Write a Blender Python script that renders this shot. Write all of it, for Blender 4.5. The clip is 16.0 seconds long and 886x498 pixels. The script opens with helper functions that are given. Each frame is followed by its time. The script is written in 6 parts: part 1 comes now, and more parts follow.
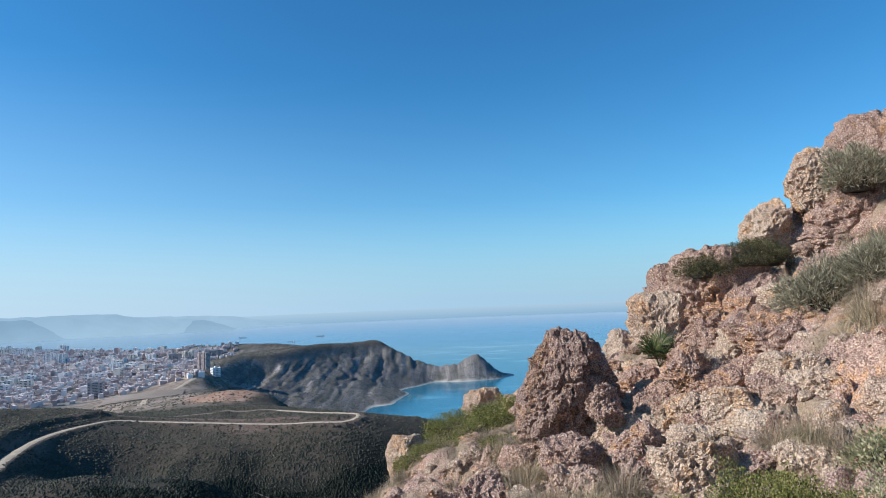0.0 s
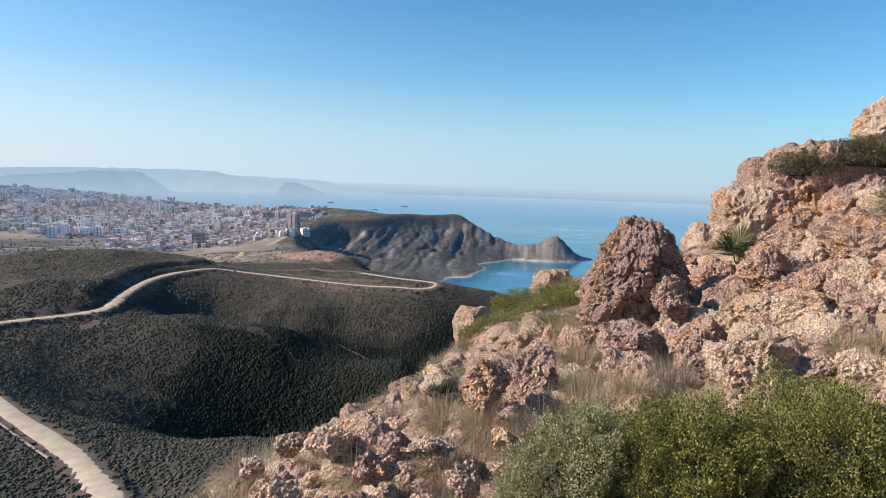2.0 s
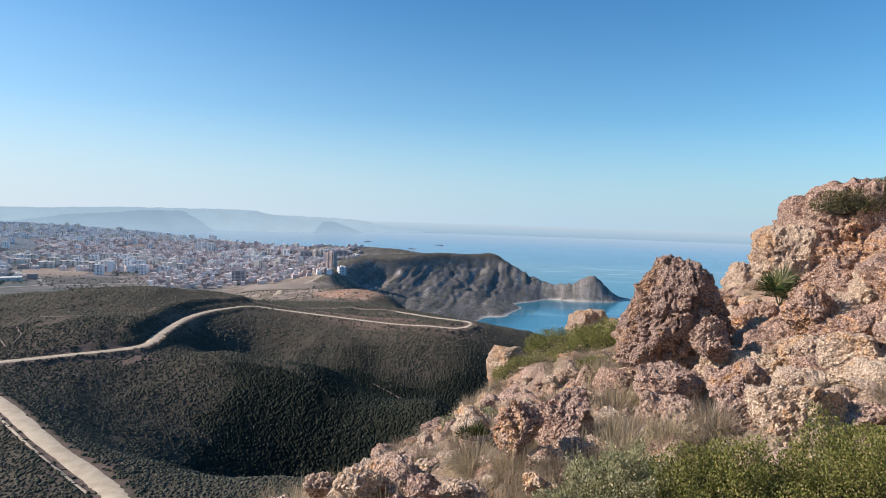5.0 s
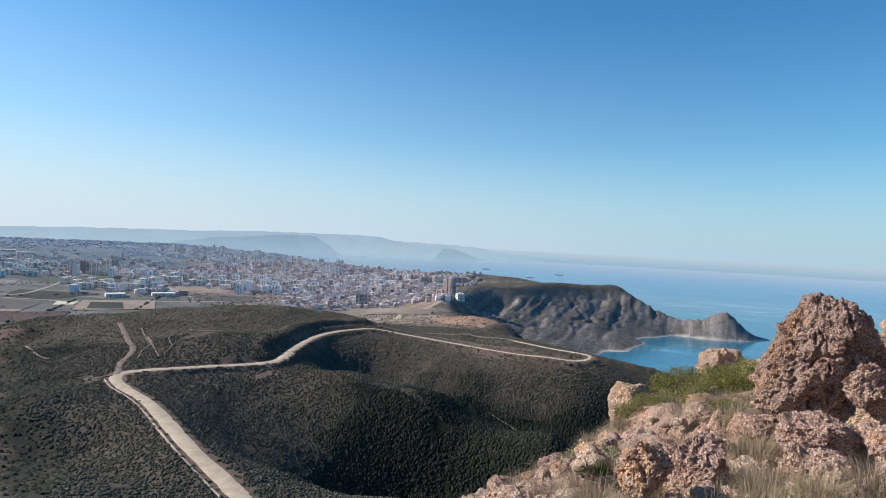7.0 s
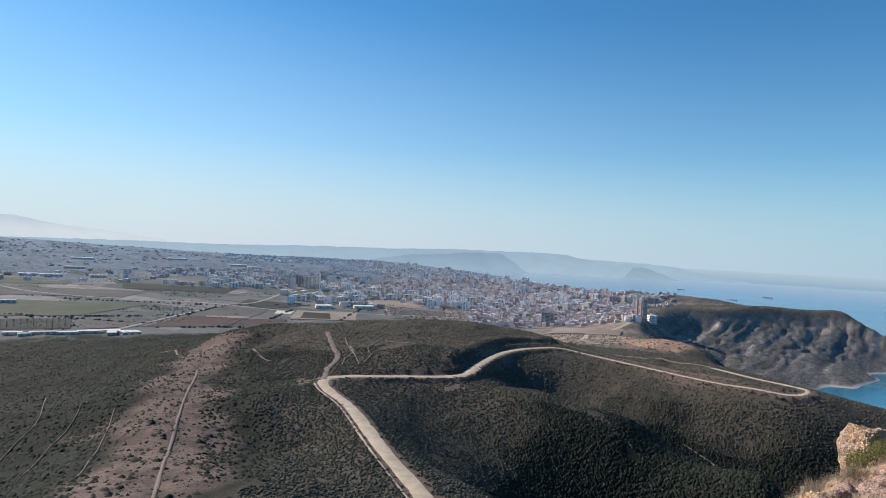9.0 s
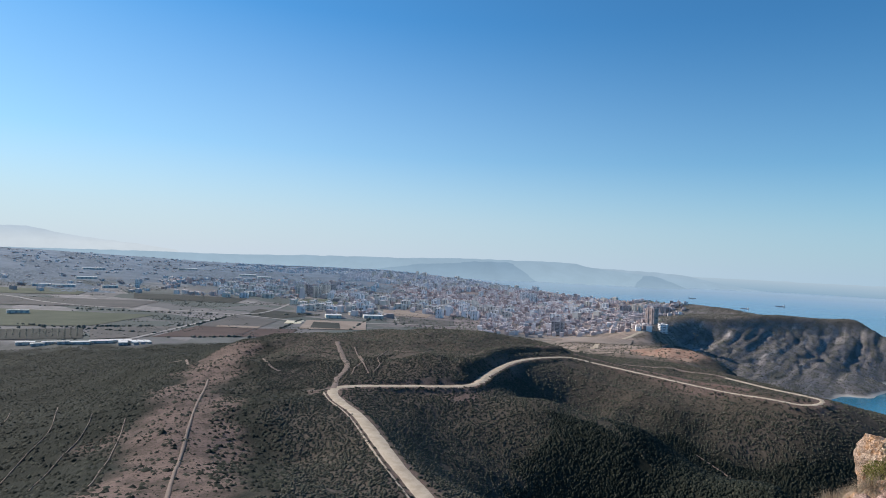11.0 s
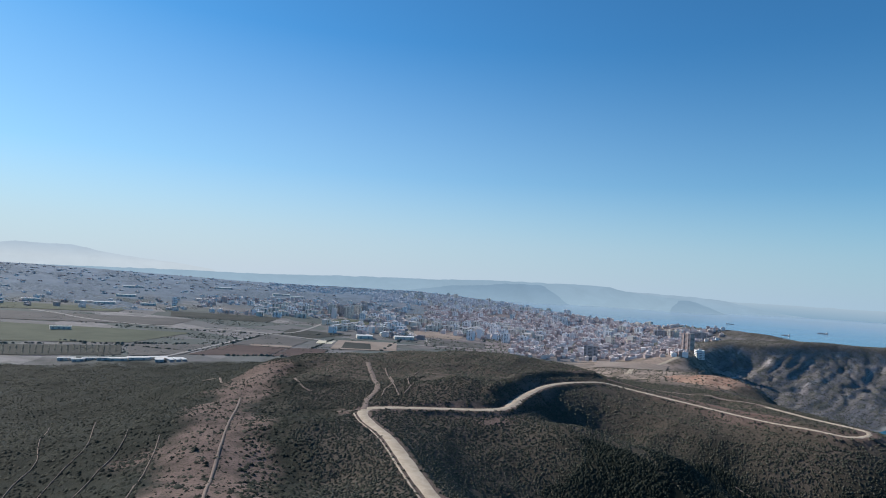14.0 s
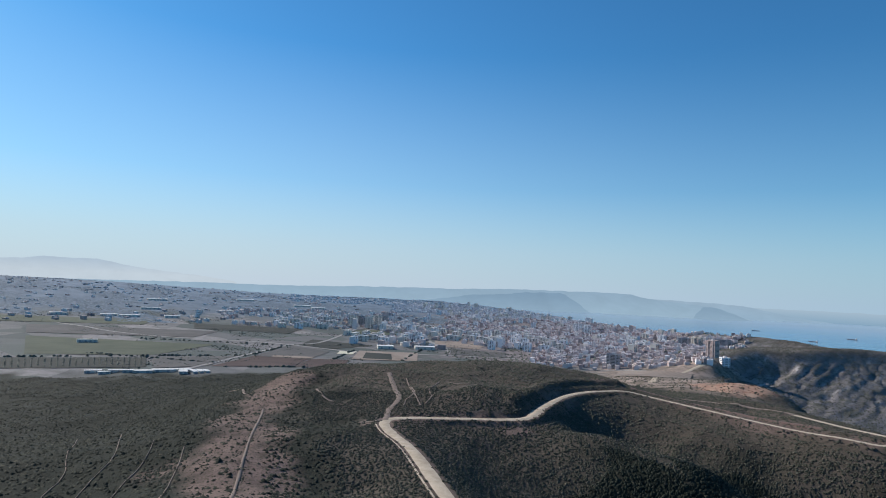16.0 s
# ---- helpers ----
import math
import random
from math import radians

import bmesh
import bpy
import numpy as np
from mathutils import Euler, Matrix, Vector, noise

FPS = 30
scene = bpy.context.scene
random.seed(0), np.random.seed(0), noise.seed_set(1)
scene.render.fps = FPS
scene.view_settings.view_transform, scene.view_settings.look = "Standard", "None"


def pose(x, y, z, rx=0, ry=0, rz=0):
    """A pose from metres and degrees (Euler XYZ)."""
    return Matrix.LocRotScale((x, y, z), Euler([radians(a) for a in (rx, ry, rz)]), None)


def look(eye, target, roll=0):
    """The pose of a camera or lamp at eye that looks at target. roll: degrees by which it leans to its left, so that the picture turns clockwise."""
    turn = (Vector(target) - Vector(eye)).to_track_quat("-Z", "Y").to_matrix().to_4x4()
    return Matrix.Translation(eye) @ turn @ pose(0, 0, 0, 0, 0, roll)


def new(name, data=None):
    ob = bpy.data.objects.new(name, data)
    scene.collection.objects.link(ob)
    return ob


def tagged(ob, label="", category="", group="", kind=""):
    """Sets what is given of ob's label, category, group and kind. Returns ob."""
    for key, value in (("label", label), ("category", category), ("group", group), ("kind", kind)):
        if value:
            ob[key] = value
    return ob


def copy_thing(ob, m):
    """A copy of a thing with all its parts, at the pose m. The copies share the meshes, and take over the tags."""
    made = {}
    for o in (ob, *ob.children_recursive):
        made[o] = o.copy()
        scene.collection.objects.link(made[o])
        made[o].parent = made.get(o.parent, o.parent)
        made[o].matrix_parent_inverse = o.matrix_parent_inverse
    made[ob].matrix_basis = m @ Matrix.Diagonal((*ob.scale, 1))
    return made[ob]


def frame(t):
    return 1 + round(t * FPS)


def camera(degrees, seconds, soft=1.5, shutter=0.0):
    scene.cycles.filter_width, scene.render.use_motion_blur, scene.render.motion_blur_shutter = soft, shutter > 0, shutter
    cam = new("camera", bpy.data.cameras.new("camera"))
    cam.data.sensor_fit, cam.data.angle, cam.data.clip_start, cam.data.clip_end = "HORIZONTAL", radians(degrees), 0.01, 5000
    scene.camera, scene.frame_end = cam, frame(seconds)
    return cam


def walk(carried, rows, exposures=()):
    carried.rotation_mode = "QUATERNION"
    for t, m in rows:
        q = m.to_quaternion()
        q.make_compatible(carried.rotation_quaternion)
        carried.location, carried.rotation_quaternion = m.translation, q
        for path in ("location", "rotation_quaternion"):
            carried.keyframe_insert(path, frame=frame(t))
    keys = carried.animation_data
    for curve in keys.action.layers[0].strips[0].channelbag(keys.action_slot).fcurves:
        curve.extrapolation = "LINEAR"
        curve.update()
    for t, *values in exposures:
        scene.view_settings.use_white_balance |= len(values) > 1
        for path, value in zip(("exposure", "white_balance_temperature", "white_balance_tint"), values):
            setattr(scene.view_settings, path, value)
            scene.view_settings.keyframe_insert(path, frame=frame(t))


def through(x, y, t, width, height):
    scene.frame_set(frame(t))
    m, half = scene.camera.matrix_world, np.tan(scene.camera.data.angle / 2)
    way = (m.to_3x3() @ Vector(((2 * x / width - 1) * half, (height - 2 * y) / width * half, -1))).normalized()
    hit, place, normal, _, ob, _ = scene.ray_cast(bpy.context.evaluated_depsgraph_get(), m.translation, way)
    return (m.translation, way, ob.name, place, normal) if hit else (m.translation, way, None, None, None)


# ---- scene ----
EYE_Z = 205.0
cam = camera(70.95, 16.0, soft=1.0)
# seconds, sideways shift, bearing, pitch and lean of the hand-held camera
PATH = [
    (0.0, 0.000, 0.20, 5.04, -2.31),
    (0.5, 0.005, -3.09, 3.43, -1.68),
    (1.0, 0.040, -6.58, -0.30, -1.79),
    (1.5, 0.125, -4.48, -4.05, -1.81),
    (2.0, 0.165, -7.47, -6.25, 1.77),
    (2.5, 0.200, -9.14, -4.33, 3.01),
    (3.0, 0.228, -8.30, -4.49, 0.93),
    (3.2, 0.228, -7.93, -4.47, 0.89),
    (5.3, 0.200, -12.34, -2.09, 2.03),
    (5.5, 0.200, -13.61, -1.54, 2.16),
    (6.0, 0.195, -17.22, -0.11, 1.82),
    (6.5, 0.184, -19.01, -0.24, 2.72),
    (7.0, 0.160, -21.85, -0.60, 2.83),
    (7.5, 0.130, -26.19, -0.65, 2.80),
    (8.0, 0.113, -31.33, -1.12, 2.82),
    (8.5, 0.087, -36.17, -0.53, 3.10),
    (9.0, 0.060, -38.91, 0.17, 3.03),
    (9.2, 0.050, -38.88, 0.10, 3.04),
    (11.5, 0.040, -39.99, 1.38, 2.84),
    (12.0, 0.040, -40.07, 1.84, 2.82),
    (12.5, 0.040, -40.96, 2.16, 3.17),
    (13.0, 0.040, -41.34, 2.17, 3.11),
    (13.5, 0.040, -42.15, 2.55, 3.45),
    (14.0, 0.040, -42.81, 2.82, 3.45),
    (14.5, 0.040, -43.51, 2.65, 3.11),
    (15.0, 0.040, -43.41, 3.09, 2.87),
    (15.5, 0.040, -43.86, 3.27, 2.89),
    (16.0, 0.040, -44.65, 3.59, 2.76),
]


def aim(shift, bearing, pitch, lean):
    b, p = radians(bearing), radians(pitch)
    eye = Vector((shift, 0.0, EYE_Z))
    return look(eye, eye + 50 * Vector((math.sin(b) * math.cos(p), math.cos(b) * math.cos(p), math.sin(p))), lean)


walk(cam, [(t, aim(*row)) for t, *row in PATH], [(0, 0.23, 6100, 8), (1, 0.26, 6500, 11), (2, 0.4, 6950, 15), (3, 0.38, 6950, 15), (5.5, 0.34, 6850, 14), (7, 0.27, 6800, 13), (9, 0.17, 6800, 13), (11.5, 0.08, 6600, 12), (16, -0.03, 6450, 11)])

# ---- world, sun ----
SUN_BEARING, SUN_HEIGHT = -99.0, 31.0
world = bpy.data.worlds.new("sky")
scene.world = world
world.use_nodes = True
wn, wl = world.node_tree.nodes, world.node_tree.links
wn.clear()
sky = wn.new("ShaderNodeTexSky")
sky.sky_type, sky.sun_disc = "NISHITA", False
sky.sun_elevation, sky.sun_rotation = radians(SUN_HEIGHT), radians(SUN_BEARING)
sky.altitude, sky.air_density, sky.dust_density, sky.ozone_density = 0, 1.0, 0.15, 4.0
wb, wo = wn.new("ShaderNodeBackground"), wn.new("ShaderNodeOutputWorld")
wb.inputs["Strength"].default_value = 0.093
# a clear blue sky that pales into sea haze near the horizon, more so towards the sun
tone = wn.new("ShaderNodeHueSaturation")
tone.inputs["Saturation"].default_value = 1.12
wl.new(sky.outputs["Color"], tone.inputs["Color"])
tint = wn.new("ShaderNodeMix")
tint.data_type, tint.blend_type = "RGBA", "MULTIPLY"
tint.inputs[0].default_value, tint.inputs[7].default_value = 1.0, (0.62, 1.17, 1.31, 1)
wl.new(tone.outputs["Color"], tint.inputs[6])
way = wn.new("ShaderNodeTexCoord")
split = wn.new("ShaderNodeSeparateXYZ")
wl.new(way.outputs["Generated"], split.inputs[0])
near_rim = wn.new("ShaderNodeValToRGB")
near_rim.color_ramp.elements[0].position, near_rim.color_ramp.elements[0].color = 0.0, (0.96, 0.96, 0.96, 1)
near_rim.color_ramp.elements[1].position, near_rim.color_ramp.elements[1].color = 0.36, (0, 0, 0, 1)
for at, much in ((0.06, 0.80), (0.16, 0.34)):
    near_rim.color_ramp.elements.new(at).color = (much, much, much, 1)
wl.new(split.outputs["Z"], near_rim.inputs["Fac"])
sunward = wn.new("ShaderNodeMapRange")
sunward.inputs["From Min"].default_value, sunward.inputs["From Max"].default_value = 0.3, -1.0
sunward.inputs["To Min"].default_value, sunward.inputs["To Max"].default_value = 1.0, 1.22
wl.new(split.outputs["X"], sunward.inputs["Value"])
rim_tint = wn.new("ShaderNodeMix")
rim_tint.data_type = "RGBA"
rim_tint.inputs[6].default_value, rim_tint.inputs[7].default_value = (3.7, 5.3, 6.8, 1), (4.9, 5.75, 6.65, 1)
to_sun = wn.new("ShaderNodeMapRange")
to_sun.inputs["From Min"].default_value, to_sun.inputs["From Max"].default_value = 0.0, -0.9
wl.new(split.outputs["X"], to_sun.inputs["Value"])
wl.new(to_sun.outputs["Result"], rim_tint.inputs[0])
rim_light = wn.new("ShaderNodeVectorMath")
rim_light.operation = "SCALE"
wl.new(rim_tint.outputs[2], rim_light.inputs[0])
wl.new(sunward.outputs["Result"], rim_light.inputs["Scale"])
veil = wn.new("ShaderNodeMix")
veil.data_type = "RGBA"
thin = wn.new("ShaderNodeMapRange")
thin.inputs["From Min"].default_value, thin.inputs["From Max"].default_value = 0.5, -0.8
thin.inputs["To Min"].default_value, thin.inputs["To Max"].default_value = 2.0, 1.0
wl.new(split.outputs["X"], thin.inputs["Value"])
veil_much = wn.new("ShaderNodeMath")
veil_much.operation = "POWER"
wl.new(near_rim.outputs["Color"], veil_much.inputs[0])
wl.new(thin.outputs["Result"], veil_much.inputs[1])
wl.new(veil_much.outputs[0], veil.inputs[0])
wl.new(tint.outputs[2], veil.inputs[6])
wl.new(rim_light.outputs["Vector"], veil.inputs[7])
wl.new(veil.outputs[2], wb.inputs["Color"])
wl.new(wb.outputs["Background"], wo.inputs["Surface"])

sun = new("sun", bpy.data.lights.new("sun", "SUN"))
sun.data.energy, sun.data.angle, sun.data.color = 5.0, radians(0.5), (1.0, 0.93, 0.83)
sb, sh = radians(SUN_BEARING), radians(SUN_HEIGHT)
sun.matrix_world = look(
    (300 * math.sin(sb) * math.cos(sh), 300 * math.cos(sb) * math.cos(sh), EYE_Z + 300 * math.sin(sh)), (0, 0, EYE_Z)
)

# ---- small tools ----
def hash3(i, j, k, seed):
    h = (i * 374761393 + j * 668265263 + k * 2147483647 + seed * 1274126177) & 0xFFFFFFFF
    h = ((h ^ (h >> 13)) * 1274126177) & 0xFFFFFFFF
    h = ((h ^ (h >> 16)) * 2246822519) & 0xFFFFFFFF
    return ((h ^ (h >> 15)) & 0xFFFFFF) / float(0xFFFFFF)


def vnoise(p, seed=0):
    """Smooth noise, -1 to 1, at the rows of p."""
    p = np.asarray(p, float)
    f = np.floor(p)
    u = p - f
    i = f.astype(np.int64)
    u = u * u * u * (u * (u * 6 - 15) + 10)
    out = np.zeros(len(p))
    for a in (0, 1):
        for b in (0, 1):
            for c in (0, 1):
                w = (u[:, 0] if a else 1 - u[:, 0]) * (u[:, 1] if b else 1 - u[:, 1]) * (u[:, 2] if c else 1 - u[:, 2])
                out += w * hash3(i[:, 0] + a, i[:, 1] + b, i[:, 2] + c, seed)
    return out * 2 - 1


def fbm(p, octaves=4, seed=0, gain=0.5, ridged=False):
    p = np.asarray(p, float)
    total, amp = np.zeros(len(p)), 1.0
    for o in range(octaves):
        n = vnoise(p * (2.03**o) + 17.3 * o, seed + o)
        total += amp * ((1 - 2 * np.abs(n)) if ridged else n)
        amp *= gain
    return total


def cells(p, seed=0):
    """Distance to the nearest and second nearest of scattered points, and the nearest one's own value."""
    p = np.asarray(p, float)
    f = np.floor(p).astype(np.int64)
    d1, d2, v = np.full(len(p), 9.0), np.full(len(p), 9.0), np.zeros(len(p))
    for a in (-1, 0, 1):
        for b in (-1, 0, 1):
            for c in (-1, 0, 1):
                i, j, k = f[:, 0] + a, f[:, 1] + b, f[:, 2] + c
                q = np.stack([i + hash3(i, j, k, seed), j + hash3(i, j, k, seed + 1), k + hash3(i, j, k, seed + 2)], 1)
                d = np.linalg.norm(q - p, axis=1)
                near = d < d1
                d2 = np.where(near, d1, np.minimum(d2, d))
                v = np.where(near, hash3(i, j, k, seed + 3), v)
                d1 = np.where(near, d, d1)
    return d1, d2, v


def mesh_of(name, verts, faces, material, smooth=False):
    """A mesh from arrays of corners and faces that all have the same number of sides."""
    verts, faces = np.asarray(verts, np.float32), np.asarray(faces, np.int32)
    me = bpy.data.meshes.new(name)
    n, m = faces.shape
    me.vertices.add(len(verts))
    me.vertices.foreach_set("co", verts.ravel())
    me.loops.add(n * m)
    me.loops.foreach_set("vertex_index", faces.ravel())
    me.polygons.add(n)
    me.polygons.foreach_set("loop_start", np.arange(0, n * m, m, dtype=np.int32))
    me.update(calc_edges=True)
    me.polygons.foreach_set("use_smooth", np.full(n, smooth))
    me.materials.append(material)
    me.validate()
    return me


def attribute(me, name, values):
    a = me.attributes.new(name, "FLOAT", "POINT")
    a.data.foreach_set("value", np.asarray(values, np.float32))


def part(name, bm, material, parent, label=""):
    """Links a bmesh as one mesh object under a thing or a part."""
    me = bpy.data.meshes.new(name)
    bm.to_mesh(me)
    bm.free()
    me.materials.append(material)
    ob = new(name, me)
    ob.parent = parent
    if label:
        ob["label"] = label
    return ob


def part_mesh(name, me, parent, label=""):
    ob = new(name, me)
    ob.parent = parent
    if label:
        ob["label"] = label
    return ob


def at_bearing(b, r):
    return r * math.sin(radians(b)), r * math.cos(radians(b))


# ---- materials ----
class Nodes:
    """A node material and short ways to fill it."""

    def __init__(self, name):
        self.mat = bpy.data.materials.new(name)
        self.mat.use_nodes = True
        self.n, self.l = self.mat.node_tree.nodes, self.mat.node_tree.links
        self.bsdf = self.n["Principled BSDF"]
        self.coord = self.n.new("ShaderNodeTexCoord")

    def put(self, socket, value):
        if isinstance(value, bpy.types.NodeSocket):
            self.l.new(value, socket)
        elif value is not None:
            socket.default_value = value

    def noise(self, scale, detail=4.0, rough=0.55, vector=None, distort=0.0):
        t = self.n.new("ShaderNodeTexNoise")
        t.inputs["Scale"].default_value, t.inputs["Detail"].default_value = scale, detail
        t.inputs["Roughness"].default_value, t.inputs["Distortion"].default_value = rough, distort
        self.l.new(vector or self.coord.outputs["Object"], t.inputs["Vector"])
        return t.outputs["Fac"]

    def voronoi(self, scale, out="Distance", feature="F1", vector=None, randomness=1.0):
        t = self.n.new("ShaderNodeTexVoronoi")
        t.feature = feature
        t.inputs["Scale"].default_value, t.inputs["Randomness"].default_value = scale, randomness
        self.l.new(vector or self.coord.outputs["Object"], t.inputs["Vector"])
        return t.outputs[out]

    def ramp(self, fac, stops):
        t = self.n.new("ShaderNodeValToRGB")
        while len(t.color_ramp.elements) < len(stops):
            t.color_ramp.elements.new(0.5)
        for e, (at, c) in zip(t.color_ramp.elements, stops):
            e.position, e.color = at, (c, c, c, 1) if isinstance(c, (int, float)) else (*c, 1)
        self.put(t.inputs["Fac"], fac)
        return t.outputs["Color"]

    def mix(self, fac, a, b, mode="MIX"):
        t = self.n.new("ShaderNodeMix")
        t.data_type, t.blend_type = "RGBA", mode
        self.put(t.inputs[0], fac)
        self.put(t.inputs[6], (*a, 1) if isinstance(a, tuple) else a)
        self.put(t.inputs[7], (*b, 1) if isinstance(b, tuple) else b)
        return t.outputs[2]

    def math(self, op, a, b=None, clamp=False):
        t = self.n.new("ShaderNodeMath")
        t.operation, t.use_clamp = op, clamp
        self.put(t.inputs[0], a)
        self.put(t.inputs[1], b)
        return t.outputs[0]

    def attr(self, name):
        t = self.n.new("ShaderNodeAttribute")
        t.attribute_name = name
        return t.outputs["Fac"]

    def island(self):
        return self.n.new("ShaderNodeNewGeometry").outputs["Random Per Island"]

    def random(self):
        return self.n.new("ShaderNodeObjectInfo").outputs["Random"]

    def bump(self, height, strength=0.5, distance=0.02, normal=None):
        t = self.n.new("ShaderNodeBump")
        t.inputs["Strength"].default_value, t.inputs["Distance"].default_value = strength, distance
        self.l.new(height, t.inputs["Height"])
        if normal:
            self.l.new(normal, t.inputs["Normal"])
        return t.outputs["Normal"]

    def done(self, color, rough=0.9, normal=None, spec=0.3):
        self.put(self.bsdf.inputs["Base Color"], (*color, 1) if isinstance(color, tuple) else color)
        self.put(self.bsdf.inputs["Roughness"], rough)
        self.put(self.bsdf.inputs["Specular IOR Level"], spec)
        if normal:
            self.l.new(normal, self.bsdf.inputs["Normal"])
        return self.mat

def ground_material():
    m = Nodes("ground")
    big, mid, fine = m.noise(0.012, 5), m.noise(0.11, 5), m.noise(0.9, 4)
    shrub = m.mix(m.ramp(mid, [(0.35, 0.0), (0.65, 1.0)]), (0.046, 0.042, 0.032), (0.080, 0.068, 0.053))
    shrub = m.mix(m.ramp(fine, [(0.4, 0.0), (0.7, 0.7)]), shrub, (0.125, 0.098, 0.078))
    shrub = m.mix(m.math("MULTIPLY", m.ramp(big, [(0.5, 0.0), (0.66, 0.7)]), m.ramp(m.noise(0.35, 5, 0.7), [(0.42, 0.0), (0.6, 1.0)])), shrub, (0.17, 0.13, 0.105))
    # ground under thick scrub, darkened also for the ravine flank's shade
    lush_shade = m.mix(m.ramp(mid, [(0.35, 0.0), (0.65, 1.0)]), (0.012, 0.016, 0.011), (0.023, 0.026, 0.018))
    shrub = m.mix(m.attr("lush_shade"), shrub, lush_shade)
    earth = m.mix(m.ramp(mid, [(0.3, 0.0), (0.7, 1.0)]), (0.145, 0.10, 0.086), (0.215, 0.15, 0.128))
    earth = m.mix(m.ramp(fine, [(0.5, 0.0), (0.62, 0.75)]), earth, (0.07, 0.062, 0.036))
    parcel = m.n.new("ShaderNodeMapping")
    parcel.inputs["Rotation"].default_value, parcel.inputs["Scale"].default_value = (0, 0, radians(20)), (0.0055, 0.012, 0.0)
    m.l.new(m.coord.outputs["Object"], parcel.inputs["Vector"])
    lot = m.n.new("ShaderNodeSeparateColor")
    m.l.new(m.voronoi(1.0, "Color", vector=parcel.outputs["Vector"]), lot.inputs["Color"])
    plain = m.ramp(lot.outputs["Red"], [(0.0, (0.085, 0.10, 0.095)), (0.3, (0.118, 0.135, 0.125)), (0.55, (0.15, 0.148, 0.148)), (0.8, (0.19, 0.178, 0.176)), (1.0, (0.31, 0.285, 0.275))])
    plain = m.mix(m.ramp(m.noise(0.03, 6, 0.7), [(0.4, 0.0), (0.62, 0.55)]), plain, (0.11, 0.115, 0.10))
    # blue-grey haze of the far plain, painted into its base colour
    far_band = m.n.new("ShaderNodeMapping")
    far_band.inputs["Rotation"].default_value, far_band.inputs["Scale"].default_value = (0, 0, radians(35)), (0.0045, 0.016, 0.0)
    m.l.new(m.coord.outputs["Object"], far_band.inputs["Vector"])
    plain = m.mix(m.ramp(m.attr("far_haze"), [(0.05, 0.0), (0.3, 1.0)]), plain, m.mix(m.ramp(m.noise(1.0, 7, 0.7, far_band.outputs["Vector"]), [(0.40, 0.0), (0.62, 1.0)]), m.mix(m.attr("far_haze"), (0.085, 0.115, 0.145), (0.13, 0.18, 0.235)), m.mix(m.attr("far_haze"), (0.14, 0.17, 0.195), (0.195, 0.25, 0.31))))
    slant = m.n.new("ShaderNodeMapping")
    slant.inputs["Rotation"].default_value, slant.inputs["Scale"].default_value = (0, 0, radians(0)), (0.050, 0.0075, 0.012)
    m.l.new(m.coord.outputs["Object"], slant.inputs["Vector"])
    streaks = m.math("ADD", m.math("MULTIPLY", m.noise(1.0, 7, 0.65, slant.outputs["Vector"], 0.6), 0.6), m.math("MULTIPLY", m.noise(0.05, 7, 0.7), 0.4))
    rock = m.ramp(streaks, [(0.37, (0.10, 0.10, 0.10)), (0.47, (0.18, 0.165, 0.162)), (0.55, (0.27, 0.24, 0.23)), (0.61, (0.50, 0.45, 0.42))])
    rock = m.mix(m.ramp(m.noise(0.05, 7, 0.72), [(0.46, 0.0), (0.58, 0.75)]), rock, (0.085, 0.088, 0.066))
    near, near_h = rock_layers(m, m.coord.outputs["Object"], 0.7)
    near = m.mix(m.ramp(m.noise(1.1, 5), [(0.46, 0.0), (0.6, 0.75)]), near, m.mix(m.noise(40.0, 3), (0.22, 0.17, 0.11), (0.40, 0.32, 0.21)))
    red = m.mix(m.ramp(mid, [(0.35, 0.0), (0.65, 1.0)]), (0.33, 0.165, 0.11), (0.46, 0.31, 0.22))
    col = m.mix(m.attr("earth"), shrub, earth)
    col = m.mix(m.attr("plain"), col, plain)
    col = m.mix(m.attr("town"), col, m.mix(m.ramp(m.noise(0.06, 5), [(0.35, 0.0), (0.65, 1.0)]), (0.13, 0.115, 0.115), (0.27, 0.23, 0.215)))
    col = m.mix(m.attr("cliff"), col, rock)
    dust = m.mix(m.ramp(m.noise(0.022, 6, 0.65), [(0.38, 0.0), (0.6, 1.0)]), (0.155, 0.125, 0.095), (0.36, 0.28, 0.23))
    dust = m.mix(m.ramp(m.noise(0.09, 5, 0.7), [(0.52, 0.0), (0.66, 0.8)]), dust, (0.085, 0.08, 0.055))
    col = m.mix(m.attr("waste"), col, dust)
    col = m.mix(m.attr("red"), col, red)
    col = m.mix(m.attr("beach"), col, (0.50, 0.46, 0.40))
    col = m.mix(m.attr("near"), col, near)
    h = m.math("ADD", m.noise(0.5, 6, 0.7), m.math("MULTIPLY", m.noise(9.0, 5), 0.12))
    rough_near = m.bump(m.math("MULTIPLY", near_h, m.attr("near")), 0.9, 0.03)
    return m.done(col, 0.95, m.bump(m.math("MULTIPLY", h, m.math("SUBTRACT", 1.0, m.attr("near"))), 0.6, 0.5, rough_near), 0.15)


